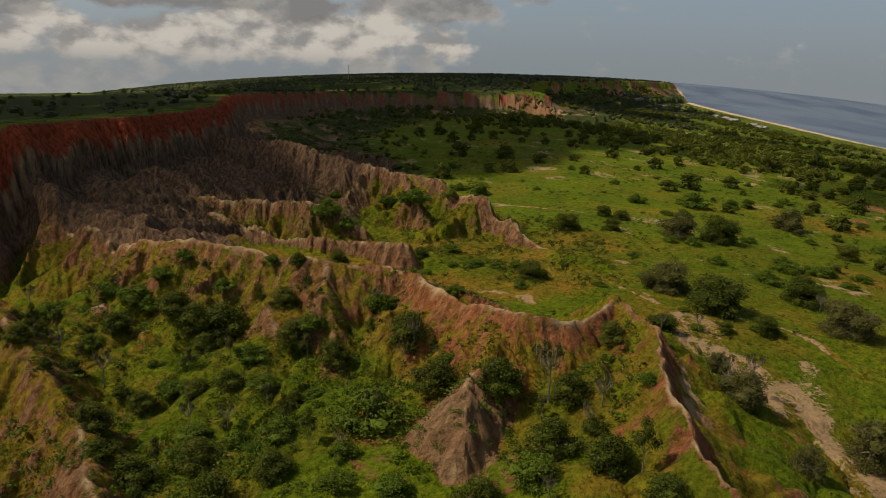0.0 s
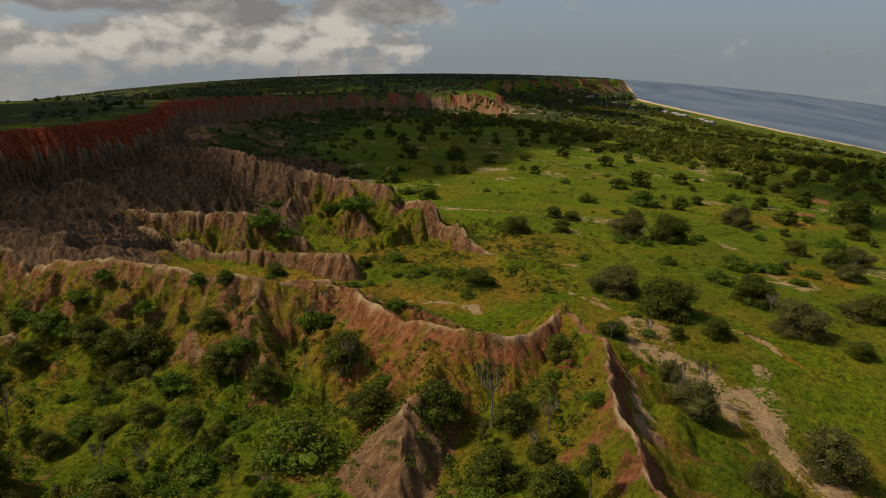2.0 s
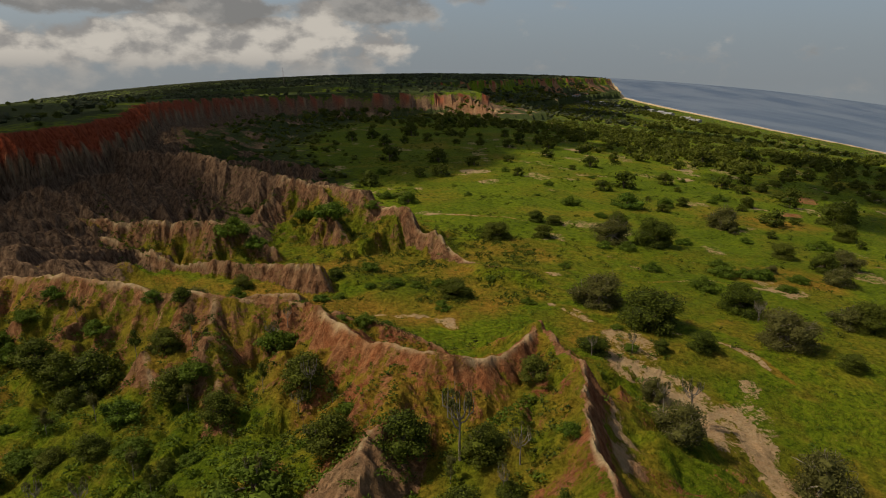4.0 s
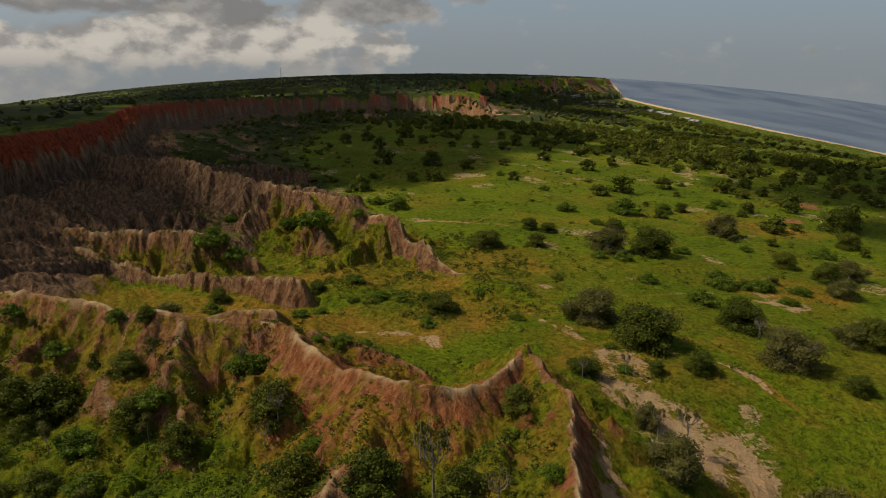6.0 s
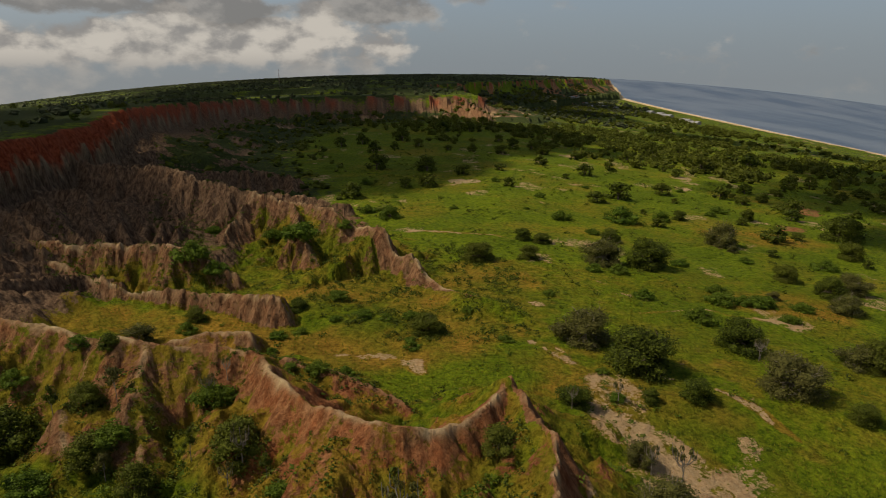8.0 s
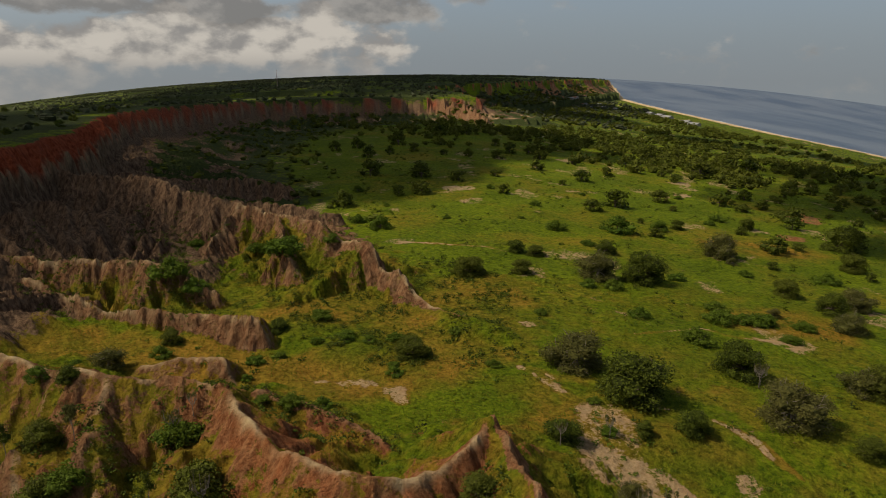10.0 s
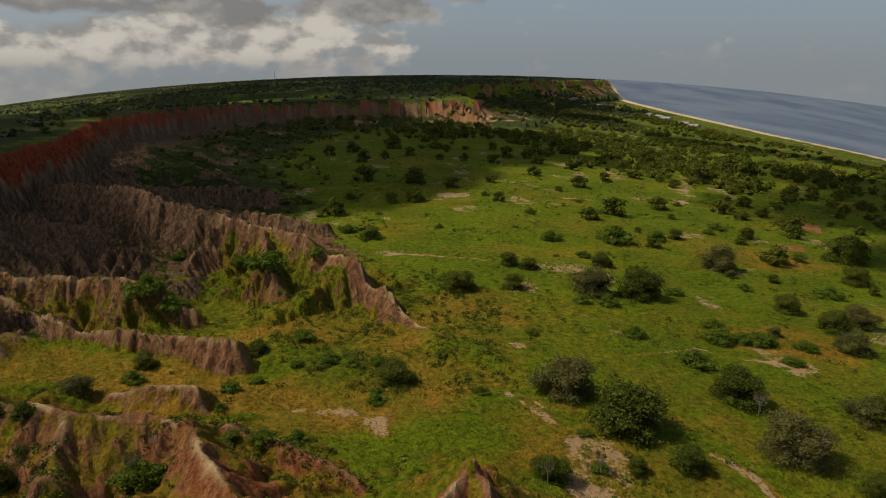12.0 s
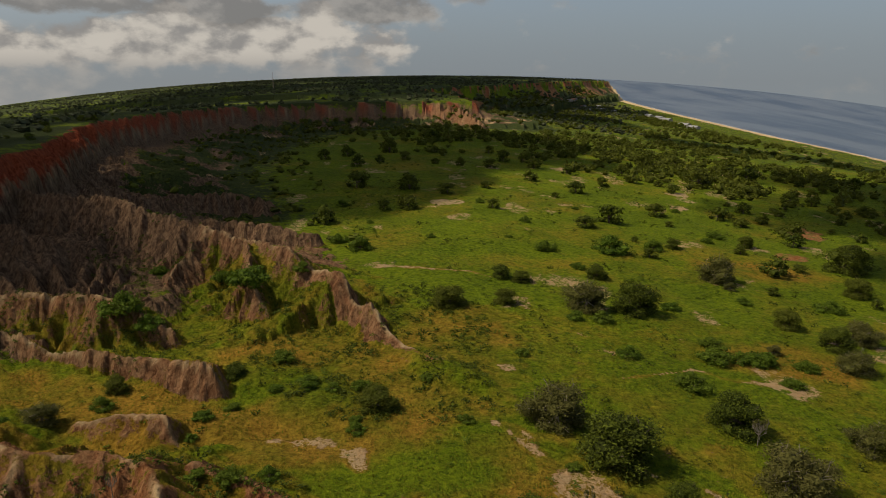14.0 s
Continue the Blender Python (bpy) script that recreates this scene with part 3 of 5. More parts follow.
        bare[m] = bare[m] * (1 - hit) + hit * worn
        orange[m] = orange[m] * (1 - hit) + hit * o_amt * (0.68 + 0.32 * warm)
        pale[m] = pale[m] * (1 - hit) + hit * np.minimum(1, p_amt * 2.6) * (1 - smooth(0.3, 0.95 if line is FRONT_CREST else 0.6, edge)) * np.clip(0.5 + 3.6 * rag, 0, 1)
        if line is MOUND:
            pale[m] = np.maximum(pale[m], 0.14 * hit * (1 - smooth(5, 9, a)) * smooth(88, 84, ys))
        dry[m] = dry[m] * (1 - hit) + hit * np.clip((0.35 if line is GREEN_MOUND else 0.42 if line is KNIFE or line is FAR_SPUR else 0.92) + 1.1 * rag - 0.65 * smooth(8, 18, a), 0.05, 1.1)
        red[m] = red[m] * (1 - hit) + hit * 0.35 * warm * np.clip(0.5 + 2 * rag, 0, 1)
        cut[m] = np.maximum(cut[m], (0.3 if line is GREEN_MOUND else 0.4 if line is KNIFE or line is BACK_MOUND else 0.6 if line is SPINE or line is TOOTH else 1.0) * hit * (1 - smooth(16, 28, a)))
    west = smooth(-44, -50, x) * smooth(196, 206, y) * (1 - smooth(256, 268, y)) * (x > -150)
    bare = np.maximum(bare, west * (0.72 + 0.7 * (fbm(x / 6, y / 6, 3, 93) - 0.5)) * (o > 7))
    # bare sand in the wash below the knife, along foot paths and on the beach
    close = (y < 330) & (x > -60) & (x < 200)
    if close.any():
        xs, ys = x[close], y[close]
        worn, halo = np.zeros(xs.shape), np.zeros(xs.shape)
        for line, wide in SANDS:
            w_d, _, half = along(xs, ys, line)
            worn = np.maximum(worn, 1 - smooth(0.55, 1.25, (np.abs(w_d) + 0.55 * half * (fbm(xs / (1.5 + wide), ys / (1.5 + wide), 4, 15) - 0.5) * 2) / np.maximum(half, 0.3)))
        halo = 0.75 * smooth(0.05, 0.6, worn) + 0.45 * smooth(0.45, 0.7, fbm(xs / 6, ys / 6, 3, 61)) * smooth(30, 20, np.abs(xs - 45)) * (ys < 150)
        dry[close], orange[close] = dry[close] + halo, np.maximum(orange[close], 0.7 * worn)
        worn = worn * smooth(0.33, 0.5, fbm(xs / 3.5, ys / 3.5, 4, 57))
        pale[close] = np.maximum(pale[close], worn * 0.55)
        bare[close] = np.maximum(bare[close], worn * 0.6)
    beach = (1 - smooth(34, 48, coast)) * smooth(-30, -10, coast)
    pale, bare = np.maximum(pale, beach * 0.95), np.maximum(bare, beach)
    for cx, cy, rx, ry, tint, light in EARTH:
        m = (np.abs(x - cx) < 2 * rx) & (np.abs(y - cy) < 2 * ry)
        if m.any():
            xs, ys = x[m], y[m]
            k = 1 - smooth(0.6, 1.1, np.hypot((xs - cx) / rx, (ys - cy) / ry) + 1.3 * (fbm(xs / 8, ys / 12, 4, 97) - 0.5))
            bare[m], orange[m], pale[m] = np.maximum(bare[m], 0.62 * k), np.maximum(orange[m], tint * k), np.maximum(pale[m], light * k)
    patch = smooth(0.63, 0.72, fbm(x / 13, y / 22, 4, 51)) * (z < 16) * ((x > 25) | (y > 250))
    bare, pale, orange = bare + 0.32 * patch, np.maximum(pale, 0.5 * patch), np.maximum(orange, 0.7 * patch)
    z = z + 0.5 * (fbm(x / 2.2, y / 2.2, 4, 33) - 0.5)
    return z - bow(x, y), dict(bare=bare, orange=orange, red=red, pale=pale, dry=np.clip(dry, 0, 1), scrub=np.clip(scrub, 0, 1), cut=cut)


def blurred(g, cells):
    """A height grid softened over so many cells."""
    n = max(1, int(round(cells)))
    for axis in (0, 1):
        for _ in range(3):
            wide = [(n + 1, n) if k == axis else (0, 0) for k in (0, 1)]
            c = np.cumsum(np.pad(g, wide, mode="edge"), axis=axis)
            g = (np.take(c, range(2 * n + 1, c.shape[axis]), axis) - np.take(c, range(c.shape[axis] - 2 * n - 1), axis)) / (2 * n + 1)
    return g


def gullies(z, xs, ys, step, wave, seed):
    """Sharp runnels down the slope of a height grid: 0 in their beds, 1 on the ribs between them; and the slope."""
    gy, gx = np.gradient(blurred(z, 0.3 * wave / step), step)
    slope = np.hypot(gx, gy) + 1e-6
    ux, uy = -gy / slope, gx / slope
    px, py = xs / wave, ys / wave
    ix, iy = np.floor(px), np.floor(py)
    re, im = 0.0, 0.0
    for i in (-1, 0, 1):
        for j in (-1, 0, 1):
            jx, jy = hash2(ix + i, iy + j, seed), hash2(ix + i, iy + j, seed + 1)
            dx, dy = px - ix - i - jx, py - iy - j - jy
            w = np.exp(-2.2 * (dx * dx + dy * dy))
            turn = 2 * math.pi * (dx * ux + dy * uy)
            re, im = re + w * np.cos(turn), im + w * np.sin(turn)
    return 1 - np.abs(np.arctan2(im, re)) / math.pi, slope


class Worn:
    """A stretch of the ground as a grid, its slopes cut by running water."""

    def __init__(self, x0, x1, y0, y1, step, waves, edge):
        self.x0, self.y0, self.step, self.edge = x0, y0, step, edge
        self.nx, self.ny = int((x1 - x0) / step) + 1, int((y1 - y0) / step) + 1
        xs, ys = np.meshgrid(x0 + step * np.arange(self.nx), y0 + step * np.arange(self.ny))
        z, cover = shape(xs.ravel(), ys.ravel())
        z, cover = z.reshape(xs.shape), {k: np.broadcast_to(v, xs.size).reshape(xs.shape).copy() for k, v in cover.items()}
        rib, first = 0.0, z.copy()
        for n, (wave, depth, soft) in enumerate(waves):
            r, slope = gullies(z, xs, ys, step, wave, 201 + 7 * n)
            front = smooth(158, 146, ys + 0.35 * xs)
            deep = depth * (1 + (soft - 1) * front) * smooth(0.12, 0.62, slope) * cover["cut"] * (0.55 + 0.9 * vnoise(xs / (3 * wave), ys / (3 * wave), 219 + n))
            z = z + deep * (r - 0.62)
            rib = rib + (r - 0.5) * smooth(0.15, 0.6, slope) * 0.55
        z = z + cover["cut"] * 0.35 * (fbm(xs / 1.3, ys / 1.3, 2, 241) - 0.5)
        gy, gx = np.gradient(blurred(z, 1), step)
        steep = smooth(0.75, 1.5, np.hypot(gx, gy)) - 0.6 * smooth(0.75, 0.3, np.hypot(gx, gy))
        cover["bare"] = cover["bare"] + 0.22 * cover["cut"] * steep * (cover["pale"] < 0.2)
        cover["dry"] = np.clip(cover["dry"] + 0.5 * cover["cut"] * rib, 0, 1)
        cover["bare"] = cover["bare"] + 0.42 * cover["cut"] * rib * (cover["bare"] > 0.1)
        self.layers = dict(cover, z=z)

    def read(self, x, y):
        """The layers at the points, and how far each counts here: 1 well inside."""
        fx, fy = (x - self.x0) / self.step, (y - self.y0) / self.step
        inside = np.minimum(np.minimum(fx, self.nx - 1 - fx), np.minimum(fy, self.ny - 1 - fy)) * self.step
        fx, fy = np.clip(fx, 0, self.nx - 1.001), np.clip(fy, 0, self.ny - 1.001)
        i, j = fx.astype(int), fy.astype(int)
        u, v = fx - i, fy - j
        out = {k: (g[j, i] * (1 - u) + g[j, i + 1] * u) * (1 - v) + (g[j + 1, i] * (1 - u) + g[j + 1, i + 1] * u) * v for k, g in self.layers.items()}
        return out, smooth(0, self.edge, inside)


NEAR_LAND = Worn(-225, 48, 30, 400, 0.5, ((21, 2.5, 2.0), (11, 3.0, 0.55), (5.2, 2.3, 0.42), (2.4, 1.0, 0.6)), 12)
FAR_LAND = Worn(-330, 130, 380, 1010, 1.2, ((34, 6.0, 1.0), (15, 3.5, 1.0), (6, 0.9, 1.0)), 14)


def terrain(x, y):
    """Height and cover of the finished ground."""
    share = [p.read(x, y)[1] for p in (NEAR_LAND, FAR_LAND)]
    plain_part = share[0] + share[1] < 0.999
    keys = list(NEAR_LAND.layers)
    out = {k: np.zeros(x.shape) for k in keys}
    if plain_part.any():
        zz, cc = shape(x[plain_part], y[plain_part])
        for k in keys:
            out[k][plain_part] = zz if k == "z" else cc[k]
    for p, w in zip((NEAR_LAND, FAR_LAND), share):
        m = w > 0
        if m.any():
            got = p.read(x[m], y[m])[0]
            for k in keys:
                out[k][m] = out[k][m] * (1 - w[m]) + got[k] * w[m]
    return out.pop("z"), out


def height(x, y):
    return float(terrain(np.array([float(x)]), np.array([float(y)]))[0][0])


def sheet(name, angles, radii, centre, fn, material, rounded):
    """A round sheet of rings and spokes about a centre, its heights and cover from fn."""
    na, nr = len(angles), len(radii)
    A, R = np.meshgrid(angles, radii)
    x, y = centre[0] + R * np.sin(A), centre[1] + R * np.cos(A)
    x, y = x.ravel(), y.ravel()
    z, cover = fn(x, y)
    idx = np.arange(na * nr).reshape(nr, na)
    q = np.stack([idx[:-1], np.roll(idx, -1, 1)[:-1], np.roll(idx, -1, 1)[1:], idx[1:]], -1).reshape(-1, 4)
    me = bpy.data.meshes.new(name)
    me.vertices.add(na * nr)
    me.vertices.foreach_set("co", np.stack([x, y, z], -1).astype(np.float32).ravel())
    me.loops.add(q.size)
    me.loops.foreach_set("vertex_index", q[:, ::-1].astype(np.int32).ravel())
    me.polygons.add(len(q))
    me.polygons.foreach_set("loop_start", np.arange(0, q.size, 4, dtype=np.int32))
    me.update()
    me.validate()
    for key, v in cover.items():
        at = me.attributes.new(key, "FLOAT", "POINT")
        at.data.foreach_set("value", np.broadcast_to(v, x.shape).astype(np.float32))
    me.materials.append(material)
    me.polygons.foreach_set("use_smooth", np.full(len(q), rounded))
    return new(name, me)


CENTRE = (4.0, -12.0)
fan = np.radians(np.concatenate([np.linspace(-42, 40, 820), np.linspace(43, 315, 80)]))
rings = np.concatenate([np.linspace(2, 52, 14), np.geomspace(54, 480, 550), np.geomspace(485, 4850, 120)])
ground = sheet("ground", fan, rings, CENTRE, terrain, GROUND, False)
tagged(ground, "green savanna plain with eroded clay gullies and red cliffs", "ground", kind="structure")


# beyond 3 km the sea is lifted so its horizon fits the camera's view
def sea_height(x, y):
    return SEA - bow(x, y) + 68 * smooth(3000, 4850, np.hypot(x, y)), {}


water = sheet("water", np.radians(np.linspace(0, 358, 180)), np.concatenate([np.linspace(5, 300, 8), np.geomspace(330, 4850, 90)]), CENTRE, sea_height, WATER, True)
tagged(water, "calm grey-blue sea along a sandy shore", "sea", kind="structure")

# ---- builders ----
def part(name, data, material, parent, label=""):
    """Links (vertices, faces) as one mesh under a thing or a part."""
    me = bpy.data.meshes.new(name)
    me.from_pydata(data[0], [], data[1])
    me.materials.append(material)
    me.update()
    ob = new(name, me)
    ob.parent = parent
    if label:
        tagged(ob, label)
    return ob


def tube(points, radii, sides=5):
    """A tapered, bent stem through points."""
    verts, faces = [], []
    for i, (p, r) in enumerate(zip(points, radii)):
        p = Vector(p)
        a = Vector(points[max(i - 1, 0)])
        b = Vector(points[min(i + 1, len(points) - 1)])
        q = (b - a).to_track_quat("Z", "Y")
        for k in range(sides):
            w = 2 * math.pi * k / sides
            verts.append(tuple(p + q @ Vector((math.cos(w) * r, math.sin(w) * r, 0))))
    n = sides
    for i in range(len(points) - 1):
        for k in range(n):
            faces.append((i * n + k, i * n + (k + 1) % n, (i + 1) * n + (k + 1) % n, (i + 1) * n + k))
    top = (len(points) - 1) * n
    faces.append(tuple(top + k for k in range(n)))
    faces.append(tuple(reversed(range(n))))
    return verts, faces


def joined(pieces):
    verts, faces = [], []
    for v, f in pieces:
        k = len(verts)
        verts.extend(v)
        faces.extend(tuple(i + k for i in g) for g in f)
    return verts, faces


def ico(subdivisions):
    bm = bmesh.new()
    bmesh.ops.create_icosphere(bm, subdivisions=subdivisions, radius=1)
    v = np.array([p.co[:] for p in bm.verts])
    f = [tuple(p.index for p in g.verts) for g in bm.faces]
    bm.free()
    return v, f


ICO1, ICO2 = ico(1), ico(2)


def leaf_cloud(rng, lobes, each, size, core=0.6):
    """Many small leaf sprays over a set of lobes (centre, radii), round dim cores that close the crown."""
    verts, faces = [], []
    for c, r in lobes:
        c, r = np.array(c), np.array(r)
        v, f = ICO1
        k = len(verts)
        verts.extend((c + v * r * core * rng.uniform(0.8, 1.1, (len(v), 1))).tolist())
        faces.extend(tuple(i + k for i in g) for g in f)
        n = int(each * (0.7 + 0.6 * rng.random()))
        d = rng.normal(size=(n, 3))
        d[:, 2] += 0.35
        d /= np.linalg.norm(d, axis=1)[:, None]
        p = c + d * r * rng.uniform(0.62, 1.14, (n, 1))
        nrm = d * 0.9 + rng.normal(size=(n, 3)) * 0.55
        nrm /= np.linalg.norm(nrm, axis=1)[:, None]
        t = np.cross(nrm, rng.normal(size=(n, 3)))
        t /= np.linalg.norm(t, axis=1)[:, None]
        b = np.cross(nrm, t)
        sa, sb = size * rng.uniform(0.6, 1.4, (n, 1)), size * rng.uniform(0.45, 1.0, (n, 1))
        tip = nrm * size * rng.uniform(-0.5, 0.5, (n, 1))
        k = len(verts)
        leaf = np.stack([p - t * sa * 1.2, p - b * sb * 1.5 + tip, p + t * sa * 1.2 + b * sb * 0.6 - tip], 1).reshape(-1, 3)
        verts.extend(leaf.tolist())
        faces.extend((k + 3 * i, k + 3 * i + 1, k + 3 * i + 2) for i in range(n))
    return verts, faces


def crown_lobes(rng, count, low, high, spread, skirt=7):
    lobes = []
    tip = rng.uniform(0, 6.28)
    for i in range(count):
        a = 2 * math.pi * (i + rng.random() * 0.8) / count
        rad = spread * (0.45 + 0.55 * rng.random()) if i % 3 else spread * 0.3 * rng.random()
        rad *= 1 + 0.28 * math.cos(a - tip)
        z = low + (high - low) * (1 - min(1, rad / spread) ** 2 * 0.7) * rng.uniform(0.45, 1.08)
        r = rng.uniform(0.11, 0.215)
        lobes.append(((math.cos(a) * rad, math.sin(a) * rad, z), (r * 1.15, r * 1.15, r * 0.85)))
    for i in range(skirt):
        a = 2 * math.pi * (i + rng.random() * 0.7) / skirt
        r = rng.uniform(0.11, 0.16)
        rad = spread * rng.uniform(0.6, 1.02)
        lobes.append(((math.cos(a) * rad, math.sin(a) * rad, r * 0.6), (r * 1.2, r * 1.2, r)))
    return lobes


def limbs(rng, lobes, fork, thick, extra=0):
    """A short trunk that forks into limbs towards the lobes."""
    out = [tube([(0, 0, -0.06), (0.01, 0.0, fork * 0.5), (0.0, 0.015, fork)], [thick * 1.35, thick, thick * 0.8], 6)]
    for c, r in lobes:
        c = Vector(c)
        mid = c * 0.5 + Vector((0, 0, fork * 0.55)) + Vector(rng.normal(size=3) * 0.03)
        out.append(tube([(0, 0, fork * 0.9), mid, c], [thick * 0.55, thick * 0.36, thick * 0.15], 4))
    for _ in range(extra):
        c, r = lobes[rng.integers(len(lobes))]
        d = Vector(rng.normal(size=3))
        d.z = abs(d.z) + 0.3
        d.normalize()
        c = Vector(c)
        out.append(tube([c, c + d * r[0] * 0.75 + Vector(rng.normal(size=3) * 0.02), c + d * r[0] * rng.uniform(1.05, 1.35)], [thick * 0.2, thick * 0.14, thick * 0.05], 3))
    return joined(out)


def make_tree(seed, leaf, bark, count, low, high, spread, each, size, fork, thick, extra, label, category, name, skirt=7):
    """A tree one metre across its crown, to be scaled: an Empty with trunk and crown."""
    rng = np.random.default_rng(seed)
    lobes = crown_lobes(rng, count, low, high, spread, skirt)
    top = new(name)
    part("trunk", limbs(rng, lobes, fork, thick, extra), bark, top)
    part("crown", leaf_cloud(rng, lobes, each, size), leaf, top)
    return tagged(top, label, category)


def make_candelabra(seed):
    """A bare candelabra tree one metre tall: a trunk and upswept arms."""
    rng = np.random.default_rng(seed)
    top = new("candelabra_tree")
    fork = rng.uniform(0.42, 0.55)
    part("trunk", tube([(0, 0, -0.05), (0.012, 0, fork * 0.5), (0, 0.01, fork), (0.01, 0, 0.8)], [0.022, 0.017, 0.013, 0.008], 6), BARK_GREY, top)
    for i in range(9):
        a = i * 2.4 + rng.random()
        z0, reach, z1 = fork * rng.uniform(0.85, 1.25), rng.uniform(0.10, 0.24), rng.uniform(0.75, 1.0)
        c, s = math.cos(a), math.sin(a)
        pts = [(0, 0, z0), (c * reach * 0.6, s * reach * 0.6, z0 + 0.05), (c * reach, s * reach, z0 + 0.16), (c * reach * 1.1, s * reach * 1.1, max(z1, z0 + 0.25))]
        arm = [tube(pts, [0.011, 0.010, 0.009, 0.005], 4)]
        for _ in range(2):
            b = a + rng.uniform(-1.2, 1.2)
            q = (c * reach + math.cos(b) * 0.06, s * reach + math.sin(b) * 0.06, z0 + 0.2)
            arm.append(tube([pts[2], q, (q[0] * 1.05, q[1] * 1.05, q[2] + rng.uniform(0.1, 0.22))], [0.008, 0.007, 0.004], 4))
        part("branch", joined(arm), BARK_GREY, top)
        part("leaf_tuft", leaf_cloud(rng, [(pts[3], (0.05, 0.05, 0.06))], 70, 0.016, 0.2), LEAF_GREY, top, "grey-green leaf rosette")
    return tagged(top, "bare grey candelabra tree with upswept arms in the gully", "tree", "candelabra trees")


rnd = random.Random(4)


def plant(kinds, spots, group, label="", tall=0.84):
    """Stands copies of the given trees on the ground at (x, y, width)."""
    xs = np.array([float(p[0]) for p in spots])
    ys = np.array([float(p[1]) for p in spots])
    zs = terrain(xs, ys)[0]
    for (x, y, w), z in zip(spots, zs):
        w = w * 1.08
        proto = kinds[rnd.randrange(len(kinds))]
        m = Matrix.LocRotScale((x, y, z - 0.012 * w), Euler((0, 0, rnd.uniform(0, 6.28))), Vector((w * rnd.uniform(0.92, 1.08), w * rnd.uniform(0.92, 1.08), w * tall * rnd.uniform(0.85, 1.12))))
        ob = copy_thing(proto, m)
        tagged(ob, label, group=group)


DENSE = "dark green broad-crowned tree with foliage down to the grass"
DENSES = [make_tree(11 + i, LEAF_GREEN, BARK, 13, 0.14, 0.58, 0.34, 260, 0.0195, 0.2, 0.028, 10, DENSE, "tree", "savanna_tree") for i in range(4)]
FINES = [make_tree(15 + i, LEAF_GREEN, BARK, 13, 0.14, 0.58, 0.34, 560, 0.0155, 0.2, 0.028, 10, DENSE, "tree", "savanna_tree") for i in range(4)]
GREYS = [make_tree(31 + i, LEAF_GREY, BARK_GREY, 12, 0.18, 0.60, 0.34, 460, 0.0145, 0.24, 0.028, 60, "grey-green tree with bare twigs showing through its crown", "tree", "thorn_tree") for i in range(3)]
BUSHES = [make_tree(51 + i, LEAF_BRIGHT, BARK, 9, 0.10, 0.38, 0.36, 150, 0.025, 0.1, 0.018, 2, "bright green low spreading bush in the grass", "bush", "bush", 5) for i in range(3)]
FARS = [make_tree(91 + i, LEAF_GREEN, BARK, 9, 0.16, 0.55, 0.34, 52, 0.040, 0.2, 0.028, 0, "dark green tree far out on the plain", "tree", "savanna_tree", 3) for i in range(5)]
FORKS = [make_candelabra(71 + i) for i in range(4)]
SLENDER = "slender tree with a pale trunk and thin crown in the gully"
SLIMS = [make_tree(111 + i, (LEAF_GREEN, LEAF_GREY)[i % 2], BARK_GREY, 7, 0.42, 0.95, 0.26, 130, 0.022, 0.42, 0.017, 16, SLENDER, "tree", "slender_tree", 0) for i in range(4)]

# ---- trees and bushes one by one: x, y, width ----
PLAIN_TREES = [(46.8, 143.1, 14.3), (71.7, 156.7, 10.0), (115.5, 201.1, 8.6), (110.4, 216.4, 7.9), (149.7, 250.5, 9.8), (165.1, 283.3, 17.4), (70.0, 217.5, 12.5), (20.6, 215.5, 10.1), (35.2, 217.3, 7.0), (36.1, 241.3, 6.6), (42.1, 238.7, 6.2), (66.7, 248.4, 7.0), (106.4, 297.2, 6.2), (140.4, 311.2, 7.7), (7.0, 158.7, 7.9), (-22.1, 170.3, 4.6), (53.9, 131.7, 5.9), (31.7, 126.8, 6.5), (45.5, 130.1, 3.7), (97.9, 151.8, 11.6), (81.8, 129.4, 5.8), (-43.6, 165.3, 5.2)]
GREY_TREES = [(39.0, 154.2, 11.9), (72.7, 137.1, 11.9), (95.4, 152.5, 9.4), (113.3, 188.4, 8.9), (125.6, 208.1, 9.9), (97.3, 195.2, 3.5), (107.8, 255.4, 11.8), (107.7, 246.2, 4.1), (57.1, 216.8, 11.4), (-50.2, 151.6, 6.3), (38.5, 98.2, 8.4), (57.6, 94.5, 10.3), (42.8, 83.9, 5.6), (39.1, 113.8, 4.9)]
PLAIN_BUSHES = [(80.2, 187.8, 7.4), (86.4, 188.6, 6.2), (92.7, 176.7, 5.0), (132.3, 234.3, 8.2), (106.4, 233.7, 4.6), (62.7, 258.3, 5.5), (55.1, 278.5, 7.8), (97.5, 292.0, 7.3), (79.6, 284.4, 12.3), (125.9, 314.0, 5.2), (4.0, 150.6, 3.5), (69.2, 172.2, 7.0), (60.3, 186.5, 5.1), (81.4, 222.9, 5.7), (52.7, 208.1, 4.8), (59.3, 208.7, 6.3), (36.2, 182.3, 3.4), (39.6, 130.2, 3.1), (39.2, 139.5, 2.8), (91.5, 188.6, 7.6), (82.6, 196.3, 6.4), (100.7, 186.3, 5.8), (-7.6, 169.7, 4.4), (16.0, 169.0, 3.3), (22.9, 153.2, 3.2), (-19.5, 158.9, 3.6)]
